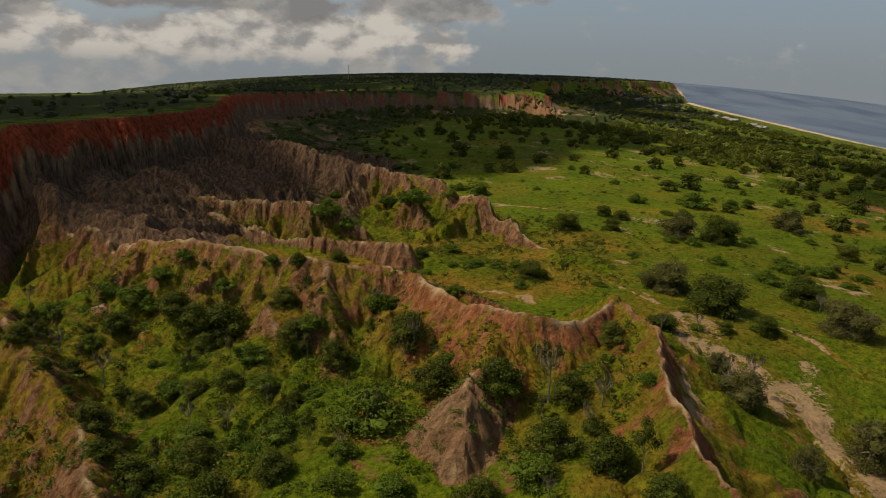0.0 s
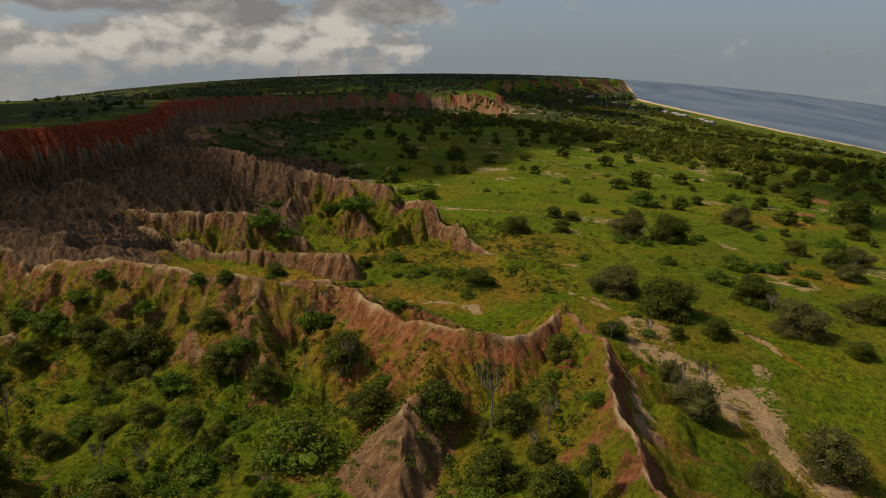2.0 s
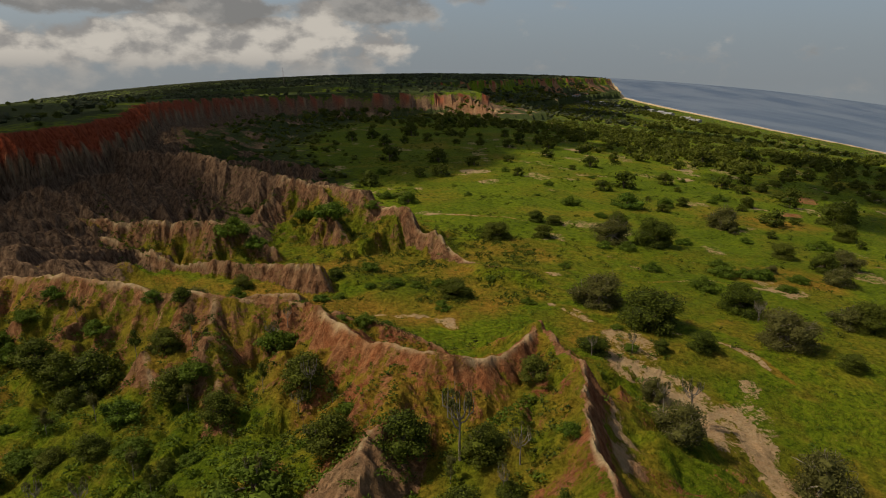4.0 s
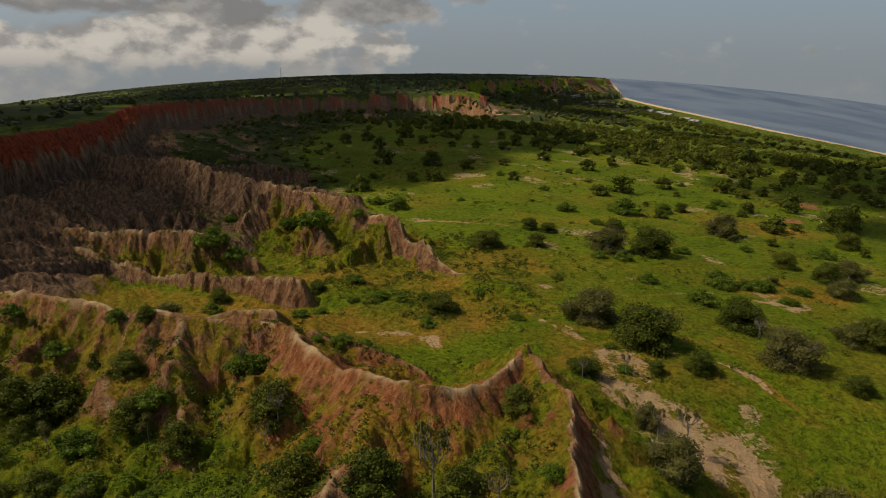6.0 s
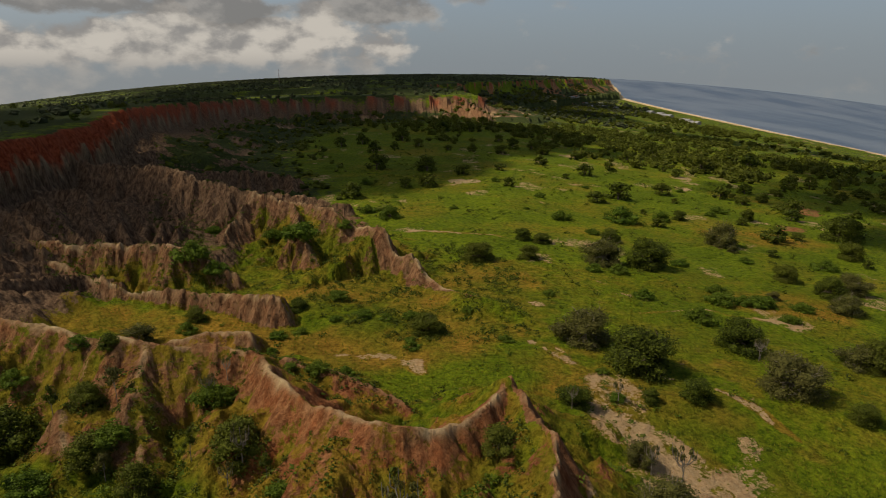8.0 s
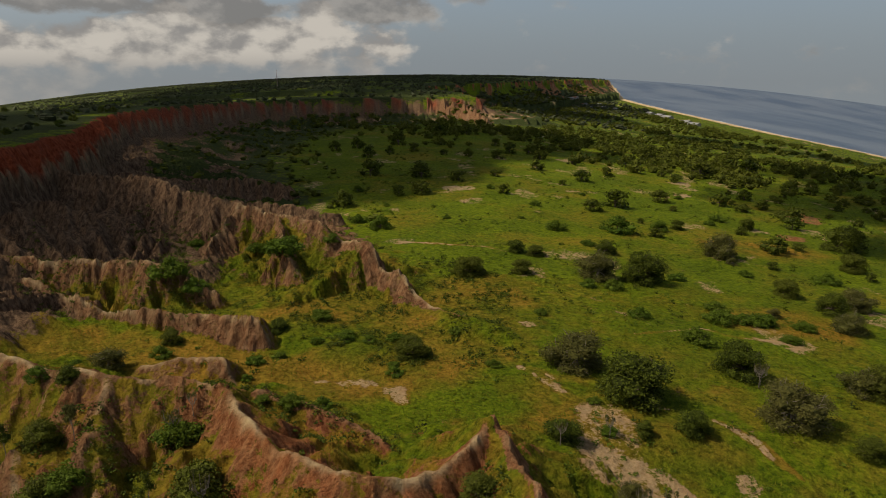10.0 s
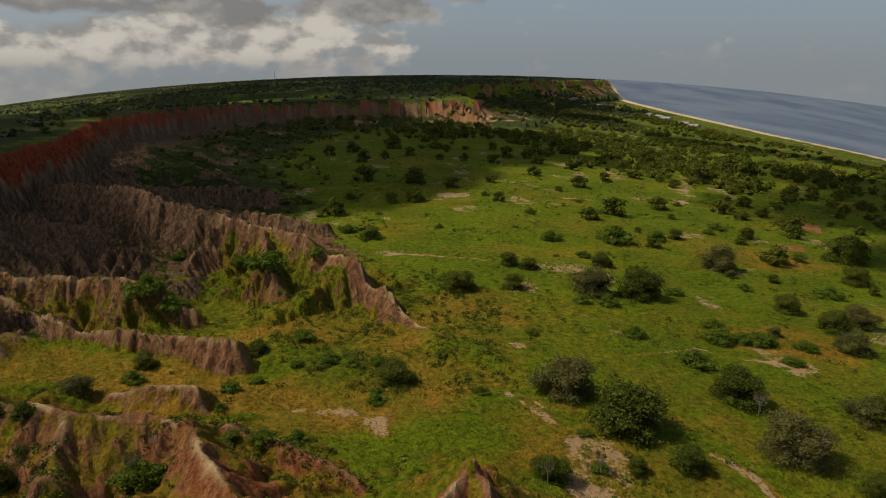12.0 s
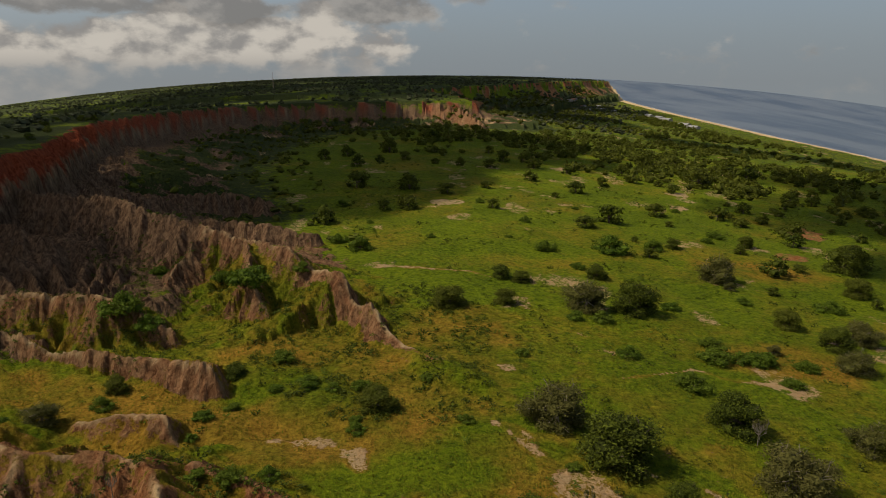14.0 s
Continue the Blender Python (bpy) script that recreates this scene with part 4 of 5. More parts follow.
GULLY_TREES = [(-55.2, 117.2, 10.4), (-60.4, 115.1, 8.0), (-64.7, 116.4, 7.0), (-17.0, 106.4, 9.3), (-10.7, 90.9, 7.0), (-38.7, 108.9, 7.4), (-29.9, 102.9, 5.9), (-53.5, 76.9, 7.3), (-38.7, 70.4, 7.8), (-0.9, 87.1, 7.1), (9.1, 84.6, 7.0), (6.0, 74.3, 7.4), (12.4, 68.9, 6.0), (17.3, 101.0, 5.7), (17.2, 60.3, 5.6), (-3.2, 67.2, 6.1), (-42.9, 117.4, 6.6), (-42.1, 124.3, 3.8)]
GULLY_BUSHES = [(-20.0, 86.4, 10.8), (-75.0, 131.3, 5.2), (19.3, 82.4, 3.2), (-45.7, 104.7, 6.2), (-33.5, 84.6, 6.1), (-40.3, 97.4, 4.9), (-31.0, 94.9, 3.8), (-88.9, 134.2, 5.5), (-75.1, 125.5, 5.6), (-98.6, 127.1, 6.9), (-80.1, 111.5, 5.3), (-57.7, 105.0, 4.3), (-47.9, 86.5, 5.6), (-39.7, 83.8, 5.4), (-21.9, 72.0, 5.4), (-14.2, 71.0, 5.4), (-58.2, 98.5, 5.3), (-48.7, 127.5, 4.4), (-70.1, 133.4, 4.9), (-23.9, 118.5, 7.0), (-35.2, 110.1, 5.8), (-79.2, 128.0, 7.5)]
RIB_BUSHES = [(-14.9, 128.1, 3.6), (-10.5, 127.7, 4.4), (-6.7, 134.2, 3.4), (-22.8, 146.5, 2.5), (-7.1, 165.8, 3.3), (-14.9, 178.5, 5.3), (-29.1, 206.3, 9.9), (-38.9, 219.3, 6.1), (-17.5, 214.9, 4.4), (-52.8, 189.2, 9.5), (-46.5, 187.2, 6.6), (-43.3, 158.5, 4.6), (-22.8, 152.7, 3.8), (-13.2, 166.0, 3.3), (-2.2, 165.9, 3.3), (-58.7, 223.9, 6.5), (3.3, 165.6, 4.3), (-58.6, 225.0, 5.1), (-54.2, 147.4, 3.9), (3.7, 154.0, 2.8)]
MID_TREES = [(93.2, 302.7, 3.1), (-28.3, 315.6, 11.3), (77.9, 322.0, 9.3), (91.7, 337.4, 12.9), (119.0, 340.8, 4.6), (-7.2, 343.4, 7.4), (3.2, 347.2, 11.4), (41.6, 350.3, 7.0), (120.6, 365.1, 9.9), (173.7, 367.7, 7.0), (151.9, 368.6, 9.2), (175.1, 393.5, 8.7), (1.6, 397.2, 13.2), (-26.5, 403.1, 14.1), (42.0, 408.3, 7.1), (91.4, 414.8, 10.4), (208.6, 418.3, 5.5), (236.7, 442.4, 8.1), (155.6, 447.0, 8.3), (70.3, 448.0, 9.9), (114.2, 451.0, 8.8), (155.5, 474.2, 6.6), (-36.6, 486.0, 10.8), (185.6, 487.2, 18.4), (50.0, 490.3, 9.4), (100.3, 492.0, 8.1), (30.4, 492.2, 7.2)]
OUTER_TREES = [(13.6, 502.3, 6.7), (-23.8, 506.1, 6.7), (80.9, 508.6, 10.6), (141.7, 512.0, 11.0), (-7.5, 521.3, 10.0), (-63.7, 523.3, 9.4), (61.7, 531.9, 11.9), (177.6, 538.8, 10.1), (76.6, 539.0, 9.7), (240.0, 539.3, 17.6), (281.7, 543.9, 10.1), (-51.0, 545.6, 10.6), (-21.7, 568.9, 14.4), (12.0, 570.8, 7.6), (54.3, 574.1, 8.6), (85.5, 578.6, 8.7), (279.9, 579.5, 9.6), (177.8, 583.0, 16.4), (103.3, 593.6, 8.1), (213.2, 614.6, 11.7), (9.4, 658.3, 14.8), (34.6, 658.4, 13.9), (104.9, 728.4, 12.2), (78.4, 742.0, 10.2), (53.1, 763.8, 12.8), (130.4, 774.9, 10.7)]
MID_BUSHES = [(-27.2, 351.7, 5.6), (-18.4, 282.8, 6.8), (-9.5, 273.0, 9.5), (14.5, 290.6, 3.2), (-10.7, 316.2, 3.1), (36.0, 361.9, 4.7), (53.3, 323.2, 5.1), (44.1, 295.2, 2.9), (82.1, 365.3, 3.7), (134.6, 378.7, 4.6), (133.4, 324.4, 7.0)]
CANDELABRAS = [(-15.8, 103.3, 5.0), (-17.5, 102.1, 3.4), (-13.4, 91.8, 4.4), (-19.8, 86.3, 5.0), (6.2, 85.4, 8.3), (13.3, 82.2, 5.0), (11.0, 78.8, 3.5), (-50.4, 89.5, 4.8), (-71.1, 100.8, 6.1), (-42.7, 86.7, 4.5), (-85.3, 109.9, 5.7), (-87.1, 135.0, 4.4), (-108.1, 133.9, 5.0), (-23.2, 78.6, 3.4), (-25.0, 118.7, 4.8), (4.9, 64.7, 3.1), (39.6, 129.0, 3.6), (-22.8, 120.8, 3.3), (43.0, 106.9, 6.2), (74.2, 152.3, 4.3), (30.9, 124.2, 3.3), (73.3, 150.9, 5.0), (40.1, 111.4, 4.5)]
plant(FINES, PLAIN_TREES, "trees on the plain")
plant(GREYS, GREY_TREES, "trees on the plain")
plant(FARS, MID_TREES, "trees far out on the plain", tall=0.95)
plant(FARS, OUTER_TREES, "trees far out on the plain", tall=1.05)
plant(BUSHES, MID_BUSHES, "bushes on the plain")
plant(BUSHES, PLAIN_BUSHES, "bushes on the plain")
plant(DENSES, GULLY_TREES, "trees in the gully", "dark green broad-crowned tree growing in the clay gully")
plant(BUSHES, GULLY_BUSHES, "bushes in the gully", "bright green bush on the floor of the clay gully")
plant(BUSHES, RIB_BUSHES, "bushes by the ribs", "bright green bush at the foot of the clay ribs")
plant(FORKS, CANDELABRAS, "candelabra trees", tall=1.0)


def scattered(count, x0, x1, y0, y1, low, high, keep, seed, gap, taken=()):
    """Spots (x, y, width) strewn over a stretch, where keep(x, y) allows."""
    r = random.Random(seed)
    found, tries = [], 0
    taken = list(taken)
    while len(found) < count and tries < count * 60:
        tries += 1
        x, y = r.uniform(x0, x1), r.uniform(y0, y1)
        if r.random() > keep(x, y):
            continue
        w = low + (high - low) * r.random() ** 1.6
        if any((x - a) ** 2 + (y - b) ** 2 < (gap * 0.5 * (w + c)) ** 2 for a, b, c in taken):
            continue
        found.append((x, y, w))
        taken.append((x, y, w))
    return found


def side(x, y, line):
    return float(along(np.array([float(x)]), np.array([float(y)]), line)[0][0])


def on_plain(x, y):
    if side(x, y, RIM) > -75 or side(x, y, COAST) < 60:
        return 0
    thick = float(fbm(np.array([x / 70.0]), np.array([y / 70.0]), 3, 19)[0])
    return max(0.0, min(1.0, (thick - 0.34) * 2.4 + (y - 330) / 600 + (x - 120) / 150)) * (1.0 if x > 0.42 * y or y > 640 else 0.06)


def on_plateau(x, y):
    return 1 if side(x, y, RIM) > 4 else 0


def on_flank(x, y):
    d = side(x, y, FRONT_CREST + KNIFE[1:])
    on_mound = math.hypot(x + 6, y - 79) < 10
    return 1.0 if d < -5 and x < 19 and not on_mound else 0.0


FLANK = scattered(44, -105, 18, 52, 126, 2.5, 7.5, on_flank, 15, 0.62, GULLY_TREES + GULLY_BUSHES)
plant(DENSES + DENSES + BUSHES, FLANK, "bushes in the gully", "green bush on the slope of the clay gully")
SLENDERS = scattered(34, -105, 20, 58, 128, 2.4, 4.2, on_flank, 27, 0.7, GULLY_TREES + GULLY_BUSHES + FLANK)
plant(SLIMS, SLENDERS, "slender trees in the gully", tall=1.55)
far_spots = scattered(200, -90, 340, 225, 760, 4, 12, on_plain, 5, 0.8, PLAIN_TREES + GREY_TREES + PLAIN_BUSHES + MID_TREES + OUTER_TREES + MID_BUSHES)
plant(FARS, far_spots, "trees far out on the plain")
top_spots = scattered(56, -330, -120, 215, 560, 2.5, 6.5, on_plateau, 6, 0.8)
plant(FARS, top_spots, "trees on the plateau", "dark green tree on the grassy plateau")
for proto in DENSES + FINES + GREYS + BUSHES + FARS + FORKS + SLIMS:
    for o in (*proto.children_recursive, proto):
        bpy.data.objects.remove(o)


def stuff(name, spots, shape, low, high, squash, material, label, sink=0.25, tilt=0.0):
    """One mesh of many uneven clumps on the ground."""
    rng = np.random.default_rng(len(spots))
    v, f = shape
    f = np.array(f)
    spots = np.asarray(spots)
    n = len(spots)
    z = terrain(spots[:, 0].copy(), spots[:, 1].copy())[0]
    w = spots[:, 2] if spots.shape[1] > 2 else rng.uniform(low, high, n)
    a = rng.uniform(0, 6.28, n)
    p = np.repeat(v[None], n, 0) * (1 + rng.uniform(-0.38, 0.38, (n, len(v), 1)))
    p = p * np.stack([w, w * rng.uniform(0.7, 1.1, n), w * squash * rng.uniform(0.7, 1.2, n)], -1)[:, None] * 0.5
    c, s = np.cos(a)[:, None], np.sin(a)[:, None]
    q = np.stack([p[..., 0] * c - p[..., 1] * s, p[..., 0] * s + p[..., 1] * c, p[..., 2]], -1)
    q += np.stack([spots[:, 0], spots[:, 1], z + w * squash * sink], -1)[:, None]
    faces = (f[None] + (np.arange(n) * len(v))[:, None, None]).reshape(-1, f.shape[1])
    me = bpy.data.meshes.new(name)
    me.from_pydata(q.reshape(-1, 3).tolist(), [], faces.tolist())
    me.materials.append(material)
    ob = new(name, me)
    return tagged(ob, label, kind="stuff")


def spray(rng, count, size):
    """A clump of loose leaf sprays, as vertices and quads."""
    d = rng.normal(size=(count, 3))
    d[:, 2] = np.abs(d[:, 2])
    d /= np.linalg.norm(d, axis=1)[:, None]
    t = np.cross(d, rng.normal(size=(count, 3)))
    t /= np.linalg.norm(t, axis=1)[:, None]
    b = np.cross(d, t)
    p = d * rng.uniform(0.5, 1.0, (count, 1))
    v = np.stack([p - t * size, p - b * size * 0.7, p + t * size, p + b * size * 0.7], 1).reshape(-1, 3)
    return v, [(4 * i, 4 * i + 1, 4 * i + 2, 4 * i + 3) for i in range(count)]


def thicket_clump(rng, sprays, size):
    """An uneven clump for far trees: a dim core under loose sprays, all triangles."""
    v, f = ICO1
    core = v * np.array([0.62, 0.62, 0.68])
    sv, sf = spray(rng, sprays, size)
    sv = np.array(sv)
    k = len(core)
    tris = [tuple(g) for g in f]
    for a, b, c, d in sf:
        tris += [(a + k, b + k, c + k), (a + k, c + k, d + k)]
    return np.concatenate([core, sv]), tris


rng = np.random.default_rng(9)
CLUMP = thicket_clump(np.random.default_rng(5), 44, 0.2)
CLUMP_FAR = thicket_clump(np.random.default_rng(6), 8, 0.42)


def strewn(count, x0, x1, y0, y1, keep):
    """Many spots at once, kept where keep(x, y) is above a random number."""
    x, y = rng.uniform(x0, x1, count), rng.uniform(y0, y1, count)
    k = rng.random(count) < keep(x, y)
    return np.stack([x[k], y[k]], -1)


def land(x, y, rim_gap=60, sea_gap=45):
    return (along(x, y, RIM)[0] < -rim_gap) & (along(x, y, COAST)[0] > sea_gap)


# far woods on the plain, the scarp's foot and the plateau
woods = strewn(9500, -150, 620, 330, 2300, lambda x, y: land(x, y, 20, 170) * smooth(0.3, 0.62, fbm(x / 90, y / 120, 3, 25)) * smooth(560, 700, y + 0.9 * x + 80 * (fbm(x / 60, y / 60, 2, 85) - 0.5)) * (np.abs(x - 5) < 0.75 * y))
woods = np.column_stack([woods, rng.uniform(5, 12, len(woods))])
stuff("woodland", woods, CLUMP, 5, 12, 0.75, LEAF_GREEN, "dark green woodland spread over the coastal plain")
high = strewn(20000, -1500, 700, 260, 3600, lambda x, y: (along(x, y, RIM)[0] > 8) * smooth(0.30, 0.55, fbm(x / 110, y / 150, 3, 29)) * (np.abs(x) < 0.8 * y))
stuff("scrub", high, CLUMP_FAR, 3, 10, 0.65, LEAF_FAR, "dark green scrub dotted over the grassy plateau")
foot = strewn(3000, -190, 70, 285, 960, lambda x, y: ((along(x, y, RIM)[0] < -22) & (along(x, y, RIM)[0] > -120)) * smooth(0.4, 0.6, fbm(x / 20, y / 20, 3, 35)))
stuff("thicket", foot, CLUMP_FAR, 2, 7, 0.6, LEAF_GREEN, "dark green thicket on the slopes below the cliffs")

hill = strewn(5200, -100, 760, 1000, 2900, lambda x, y: ((along(x, y, RIM)[0] < 4) & (along(x, y, RIM)[0] > -260) & (along(x, y, COAST)[0] > 110) & (y < 2250)) * (0.25 + 0.75 * smooth(0.36, 0.56, fbm(x / 70, y / 70, 3, 65))))
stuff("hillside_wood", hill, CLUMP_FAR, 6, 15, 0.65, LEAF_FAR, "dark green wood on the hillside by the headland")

# undergrowth: low leafy clumps in the gully and over the near plain
def in_gully(x, y):
    d = along(x, y, FRONT_CREST + KNIFE[1:])[0]
    return (d < -6) * (x < 24) * smooth(0.35, 0.55, fbm(x / 7, y / 7, 3, 39)) * (0.25 + 0.75 * smooth(-7, -20, d))


gully_low = strewn(3600, -110, 24, 45, 132, in_gully)
stuff("undergrowth", gully_low, spray(np.random.default_rng(1), 30, 0.2), 0.8, 2.6, 0.75, LEAF_BRIGHT, "bright green leafy undergrowth on the gully floor", 0.1)
def on_slopes(x, y):
    d = along(x, y, FRONT_CREST + KNIFE[1:])[0]
    rib = np.abs(along(x, y, BACK_RIB)[0]) < 16
    mound = np.abs(along(x, y, BACK_MOUND)[0]) < 9
    spine = np.abs(along(x, y, SPINE + TOOTH[1:])[0])
    return (((d < -2) & (d > -22)) | rib | mound | ((spine > 5) & (spine < 32))) * smooth(0.42, 0.6, fbm(x / 5, y / 5, 3, 59))


slopes = strewn(17000, -100, 30, 70, 245, on_slopes)
stuff("slope_scrub", slopes, spray(np.random.default_rng(4), 16, 0.25), 0.5, 1.9, 0.7, LEAF_GREEN, "dark green low scrub clinging to the clay slopes", 0.1)
plain_low = strewn(18000, -60, 260, 95, 420, lambda x, y: ((along(x, y, FRONT_CREST + KNIFE[1:])[0] > 3) | (y > 140)) * land(x, y, 70) * (0.05 + 0.5 * smooth(0.5, 0.7, fbm(x / 11, y / 11, 3, 45))))
stuff("shrubs", plain_low, spray(np.random.default_rng(2), 20, 0.23), 0.6, 2.0, 0.6, LEAF_BRIGHT, "small green shrubs strewn over the grass", 0.1)


# tall grass in tussocks over the near ground
def tussock(rng, blades):
    v, f = [], []
    for i in range(blades):
        a, lean = rng.uniform(0, 6.28), rng.uniform(0.15, 0.6)
        c, s = math.cos(a), math.sin(a)
        w = 0.16
        v += [(c * 0.2 - s * w, s * 0.2 + c * w, 0), (c * 0.2 + s * w, s * 0.2 - c * w, 0), (c * (0.2 + lean), s * (0.2 + lean), rng.uniform(0.7, 1.3))]
        f.append((3 * i, 3 * i + 1, 3 * i + 2))
    return np.array(v), f


def grassy(x, y):
    return terrain(x, y)[1]["bare"] < 0.45


grass_spots = strewn(60000, -100, 110, 50, 215, lambda x, y: grassy(x, y) * (0.25 + 0.75 * smooth(0.4, 0.6, fbm(x / 9, y / 9, 3, 55))) * (np.abs(x - 5) < 0.75 * (y + 15)))
herbs = strewn(17000, -30, 300, 120, 520, lambda x, y: land(x, y, 72) * ((along(x, y, FRONT_CREST + KNIFE[1:])[0] > 3) | (y > 140)) * (0.02 + 0.6 * smooth(0.55, 0.7, fbm(x / 8, y / 8, 3, 49))) * (np.abs(x - 5) < 0.75 * (y + 15)))
stuff("thorn_scrub", herbs, spray(np.random.default_rng(7), 14, 0.26), 0.6, 2.4, 0.75, LEAF_GREEN, "dark green low thorn scrub in the grass", 0.1)
stuff("tall_grass", grass_spots, tussock(np.random.default_rng(3), 5), 0.4, 1.0, 0.7, GRASS, "yellow-green tall grass in loose tussocks", 0.0)

# ---- clouds overhead, whose shade lies on the cliffs and on the far plain ----
def make_cloud(blots, lift, seed, material):
    """A flat-based cumulus above the sun's side of the ground at (x, y, radius)."""
    r = np.random.default_rng(seed)
    pieces = []
    for x, y, rad in blots:
        for _ in range(4):
            c = np.array([x, y, 8.0]) + np.array(SUN_DIR) * lift + np.append(r.normal(size=2) * rad * 0.3, r.uniform(0, 12))
            v, f = ICO2
            v = v * (1 + r.uniform(-0.16, 0.16, (len(v), 1))) * np.array([rad * 0.8, rad * 0.8, rad * 0.32])
            v[:, 2] = np.maximum(v[:, 2], -rad * 0.08)
            pieces.append(((v + c).tolist(), f))
    top = new("cumulus_cloud")
    part("billows", joined(pieces), material, top)
    return tagged(top, "white flat-based cumulus cloud drifting over the land", "cloud", kind="structure")


def make_cloud_material(name, thin):
    k = Mat(name)
    k.done(k.mix(k.noise(0.02, 5, 0.6), (0.78, 0.78, 0.8), (0.9, 0.9, 0.9)), 1.0)
    clear, both = k.node("ShaderNodeBsdfTransparent"), k.node("ShaderNodeMixShader", Fac=thin)
    k.link(k.b.outputs[0], both.inputs[1])
    k.link(clear.outputs[0], both.inputs[2])
    k.link(both.outputs[0], k.t.nodes["Material Output"].inputs["Surface"])
    return k.m


THIN, THICK = make_cloud_material("thin_cloud", 0.74), make_cloud_material("thick_cloud", 0.6)
# unseen thin veil, added only to dim the basin below the rim
VEIL = make_cloud_material("veil_cloud", 0.91)
make_cloud([(-100, 222, 36), (-66, 233, 32), (-100, 255, 30)], 770, 9, VEIL)
make_cloud([(-200, 250, 60), (-225, 330, 70), (-150, 205, 40), (-118, 184, 26), (-112, 258, 36), (-140, 310, 60)], 750, 3, THIN)
make_cloud([(-255, 420, 80), (-82, 312, 40), (-50, 365, 48), (-15, 440, 52), (30, 525, 60), (95, 590, 55), (-90, 335, 60), (-60, 395, 75), (-100, 450, 90), (-25, 460, 70), (-60, 560, 110), (-110, 700, 120), (20, 590, 80), (70, 690, 80), (-20, 760, 110), (-190, 560, 80), (-200, 680, 90), (-190, 800, 100), (-90, 890, 90)], 760, 7, THICK)
make_cloud([(0, 1350, 190), (150, 1550, 170), (-160, 1650, 210), (60, 1850, 220), (-300, 1450, 180), (-500, 1200, 200), (-330, 1130, 150), (-60, 1150, 150), (180, 1250, 140), (320, 1750, 200), (-200, 2050, 260), (200, 2250, 260), (-520, 1750, 260), (0, 2700, 330), (420, 2650, 230), (-500, 2500, 330)], 800, 5, THICK)
make_cloud([(200, 285, 40), (250, 310, 55), (310, 330, 60), (225, 370, 55), (290, 410, 80), (360, 450, 70), (330, 540, 70), (351, 910, 60), (410, 897, 60), (463, 875, 60), (454, 766, 55), (319, 966, 60), (310, 504, 50)], 700, 4, THICK)


# ---- village by the shore ----
WALLS = make_bark("limewashed_wall", (0.22, 0.20, 0.17), (0.36, 0.33, 0.29))
ROOF = make_bark("sheet_metal_roof", (0.18, 0.18, 0.18), (0.34, 0.33, 0.32))
RUST = make_bark("rusty_roof", (0.22, 0.10, 0.06), (0.34, 0.18, 0.11))
DARK = make_bark("dark_opening", (0.03, 0.025, 0.02), (0.06, 0.05, 0.04))
STEEL = make_bark("painted_steel", (0.30, 0.10, 0.08), (0.5, 0.42, 0.40))


def box(x0, x1, y0, y1, z0, z1):
    v = [(x, y, z) for z in (z0, z1) for y in (y0, y1) for x in (x0, x1)]
    return v, [(0, 2, 3, 1), (4, 5, 7, 6), (0, 1, 5, 4), (2, 6, 7, 3), (0, 4, 6, 2), (1, 3, 7, 5)]


def gable(w, d, z0, z1, over):
    """A pitched roof with its ridge along x and thickness."""
    x, y = w / 2 + over, d / 2 + over
    v = []
    for lift in (0.0, 0.15):
        v += [(-x, -y, z0 + lift), (x, -y, z0 + lift), (x, 0, z1 + lift), (-x, 0, z1 + lift), (x, y, z0 + lift), (-x, y, z0 + lift)]
    f = [(0, 1, 2, 3), (3, 2, 4, 5), (9, 8, 7, 6), (11, 10, 8, 9), (0, 6, 7, 1), (5, 4, 10, 11), (0, 3, 9, 6), (3, 5, 11, 9), (1, 7, 8, 2), (2, 8, 10, 4)]
    return v, f


def make_house(x, y, w, d, h, turn, roof, label):
    top = new("house")
    z = height(x, y)
    top.matrix_world = pose(x, y, z - 0.4, 0, 0, turn)
    part("wall", joined([box(-w / 2, w / 2, -d / 2, d / 2, 0, h), ([(-w / 2, -d / 2, h), (-w / 2, d / 2, h), (-w / 2, 0, h + d * 0.24), (w / 2, -d / 2, h), (w / 2, d / 2, h), (w / 2, 0, h + d * 0.24)], [(0, 2, 1), (3, 4, 5)])]), WALLS, top)
    part("roof", gable(w, d, h - 0.05, h + d * 0.25, 0.5), roof, top)
    part("door", box(-0.6, 0.6, -d / 2 - 0.06, -d / 2, 0.3, 2.4), DARK, top)
    for sx in (-0.3, 0.3):
        part("window", box(sx * w - 0.6, sx * w + 0.6, -d / 2 - 0.06, -d / 2, 1.2, 2.3), DARK, top)
    tagged(top, label, "house", "village houses")


HOUSES = [(356, 1823), (402, 1953), (321, 1707), (431, 2006), (378, 1868), (319, 1623), (361, 1678), (473, 2080), (416, 1774), (428, 1704), (338, 1754), (395, 1900), (440, 1930), (345, 1790), (410, 1830)]
for i, (x, y) in enumerate(HOUSES):
    make_house(x, y, 9 + 4 * (i * 7 % 5) / 5, 7, 3.2, -60 + 23 * i % 50, (ROOF, RUST, ROOF)[i % 3], ("pale house with a grey sheet roof in the village", "pale house with a rusty sheet roof in the village", "pale house with a grey sheet roof in the village")[i % 3])
for i, (x, y, w) in enumerate([(487, 1619, 30), (492, 1560, 26), (488, 1500, 30), (482, 1370, 24), (474, 1300, 22)]):
    make_house(x, y, w, 11, 3.4, 95 + 6 * i, ROOF, "long low white house with a pale roof near the beach")


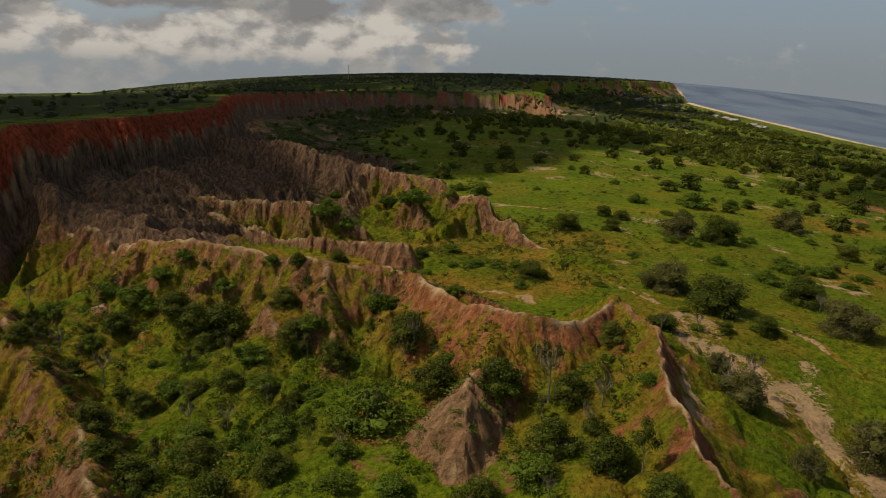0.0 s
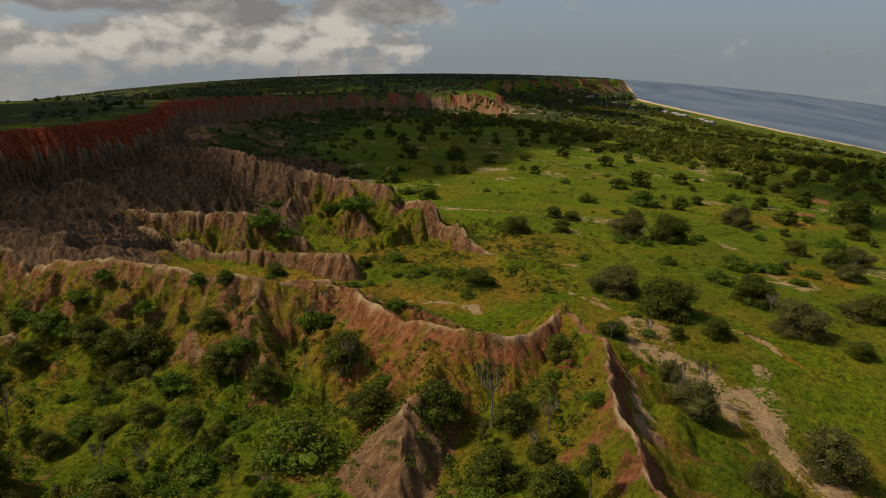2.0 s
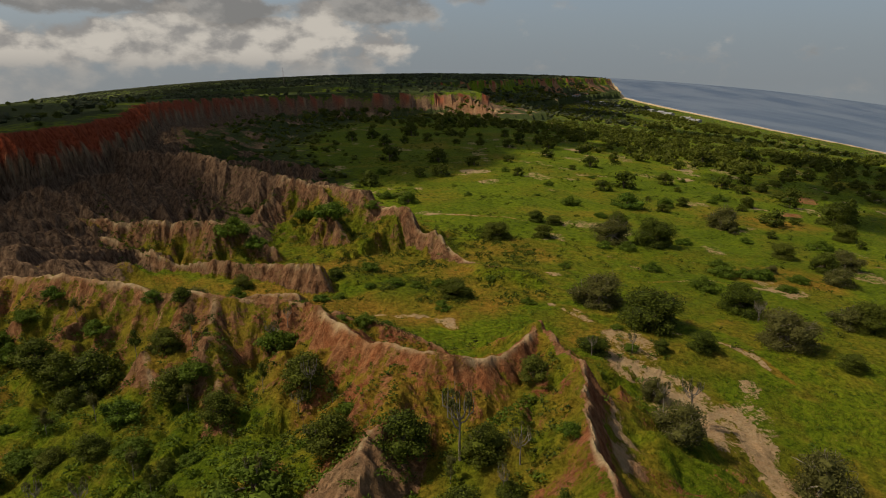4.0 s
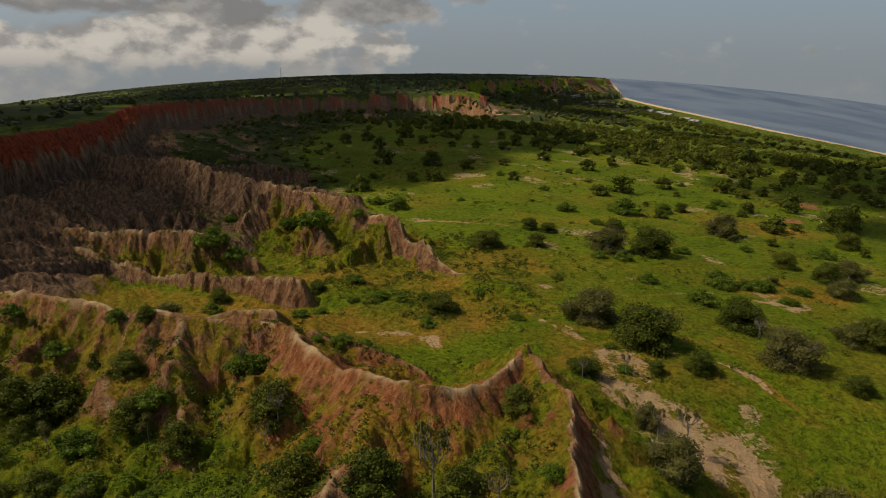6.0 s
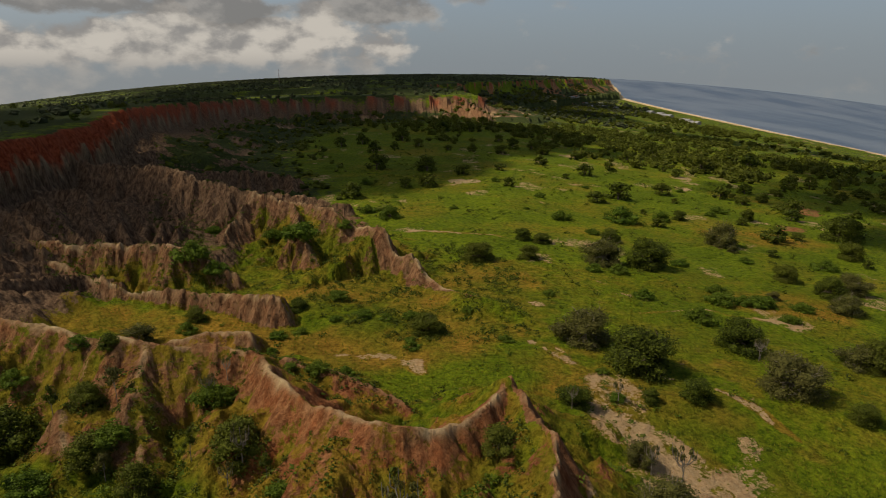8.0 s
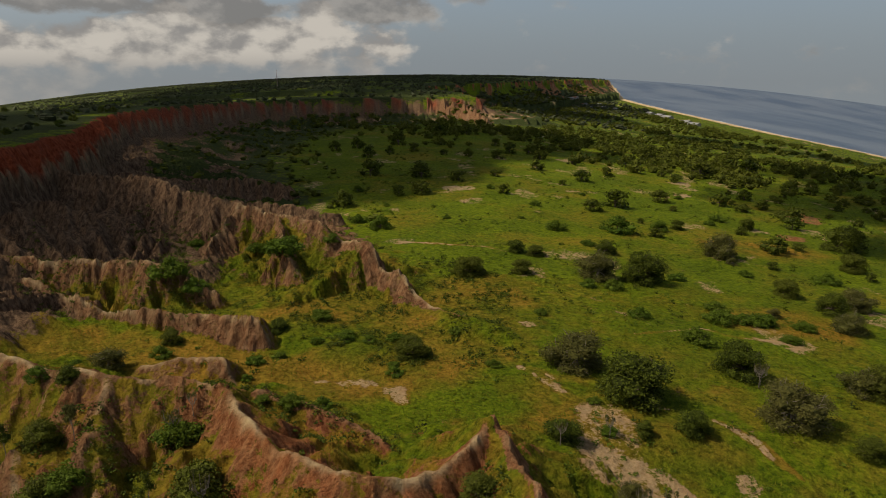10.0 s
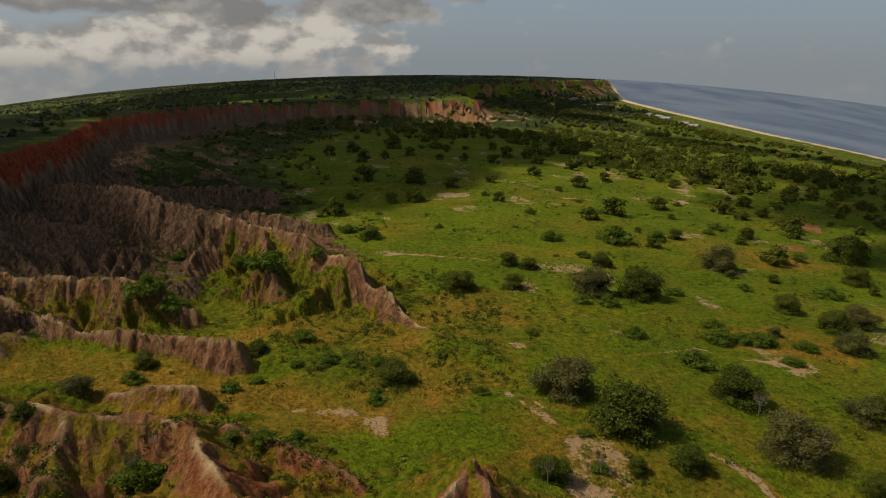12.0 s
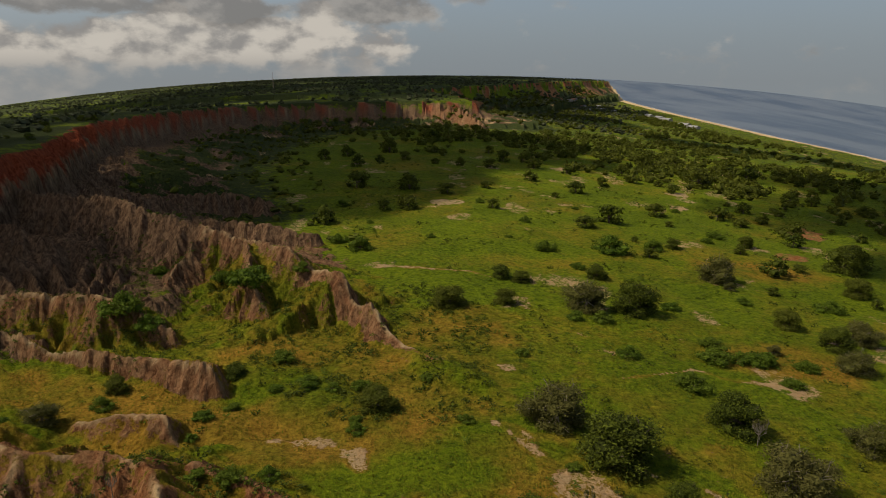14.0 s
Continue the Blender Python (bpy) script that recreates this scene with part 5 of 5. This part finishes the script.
def make_mast(x, y, tall):
    """A lattice radio mast on the plateau."""
    top = new("radio_mast")
    top.matrix_world = pose(x, y, height(x, y) - 0.5)
    feet = [(1.1 * math.cos(a), 1.1 * math.sin(a)) for a in (0.3, 2.4, 4.5)]
    for fx, fy in feet:
        part("leg", tube([(fx, fy, 0), (fx * 0.8, fy * 0.8, tall * 0.6), (fx * 0.5, fy * 0.5, tall)], [0.16, 0.14, 0.1], 5), STEEL, top)
    steps = 14
    for i in range(steps):
        z0, z1 = tall * i / steps, tall * (i + 1) / steps
        k = 1 - 0.45 * i / steps
        for j in range(3):
            a, b = feet[j], feet[(j + 1) % 3]
            part("brace", tube([(a[0] * k, a[1] * k, z0), (b[0] * k, b[1] * k, z1)], [0.06, 0.06], 4), STEEL, top)
    tagged(top, "thin red and white lattice radio mast on the plateau", "mast")


make_mast(-348, 1560, 34)


# ---- surf along the shore ----
def make_surf():
    k = Mat("sea_foam")
    m = k.done(k.mix(k.noise(0.2, 4, 0.6), (0.5, 0.5, 0.5), (0.8, 0.8, 0.8)), 0.8)
    line, verts, faces = [], [], []
    for (x0, y0, _), (x1, y1, _) in zip(COAST[2:10], COAST[3:11]):
        n = max(2, int(math.hypot(x1 - x0, y1 - y0) / 12))
        line += [(x0 + (x1 - x0) * i / n, y0 + (y1 - y0) * i / n) for i in range(n)]
    for i, (x, y) in enumerate(line):
        a, b = line[max(i - 1, 0)], line[min(i + 1, len(line) - 1)]
        dx, dy = b[0] - a[0], b[1] - a[1]
        ln = math.hypot(dx, dy) or 1
        nx, ny = dy / ln, -dx / ln
        w0, w1 = 1 + 2 * noise.noise((i * 0.3, 0, 0)), 2.0 + 4 * max(0, noise.noise((i * 0.21, 5, 0)))
        for w in (w0, w1):
            px, py = x + nx * w, y + ny * w
            for lift in (0.12, 0.3):
                verts.append((px, py, SEA - float(bow(np.array([px]), np.array([py]))[0]) + lift))
    for i in range(len(line) - 1):
        k0, k1 = 4 * i, 4 * (i + 1)
        faces += [(k0 + 1, k0 + 3, k1 + 3, k1 + 1), (k0, k1, k1 + 2, k0 + 2), (k0 + 2, k1 + 2, k1 + 3, k0 + 3), (k0, k0 + 1, k1 + 1, k1)]
    me = bpy.data.meshes.new("surf")
    me.from_pydata(verts, [], faces)
    me.materials.append(m)
    tagged(new("surf", me), "white line of surf breaking on the beach", "surf", kind="stuff")


make_surf()
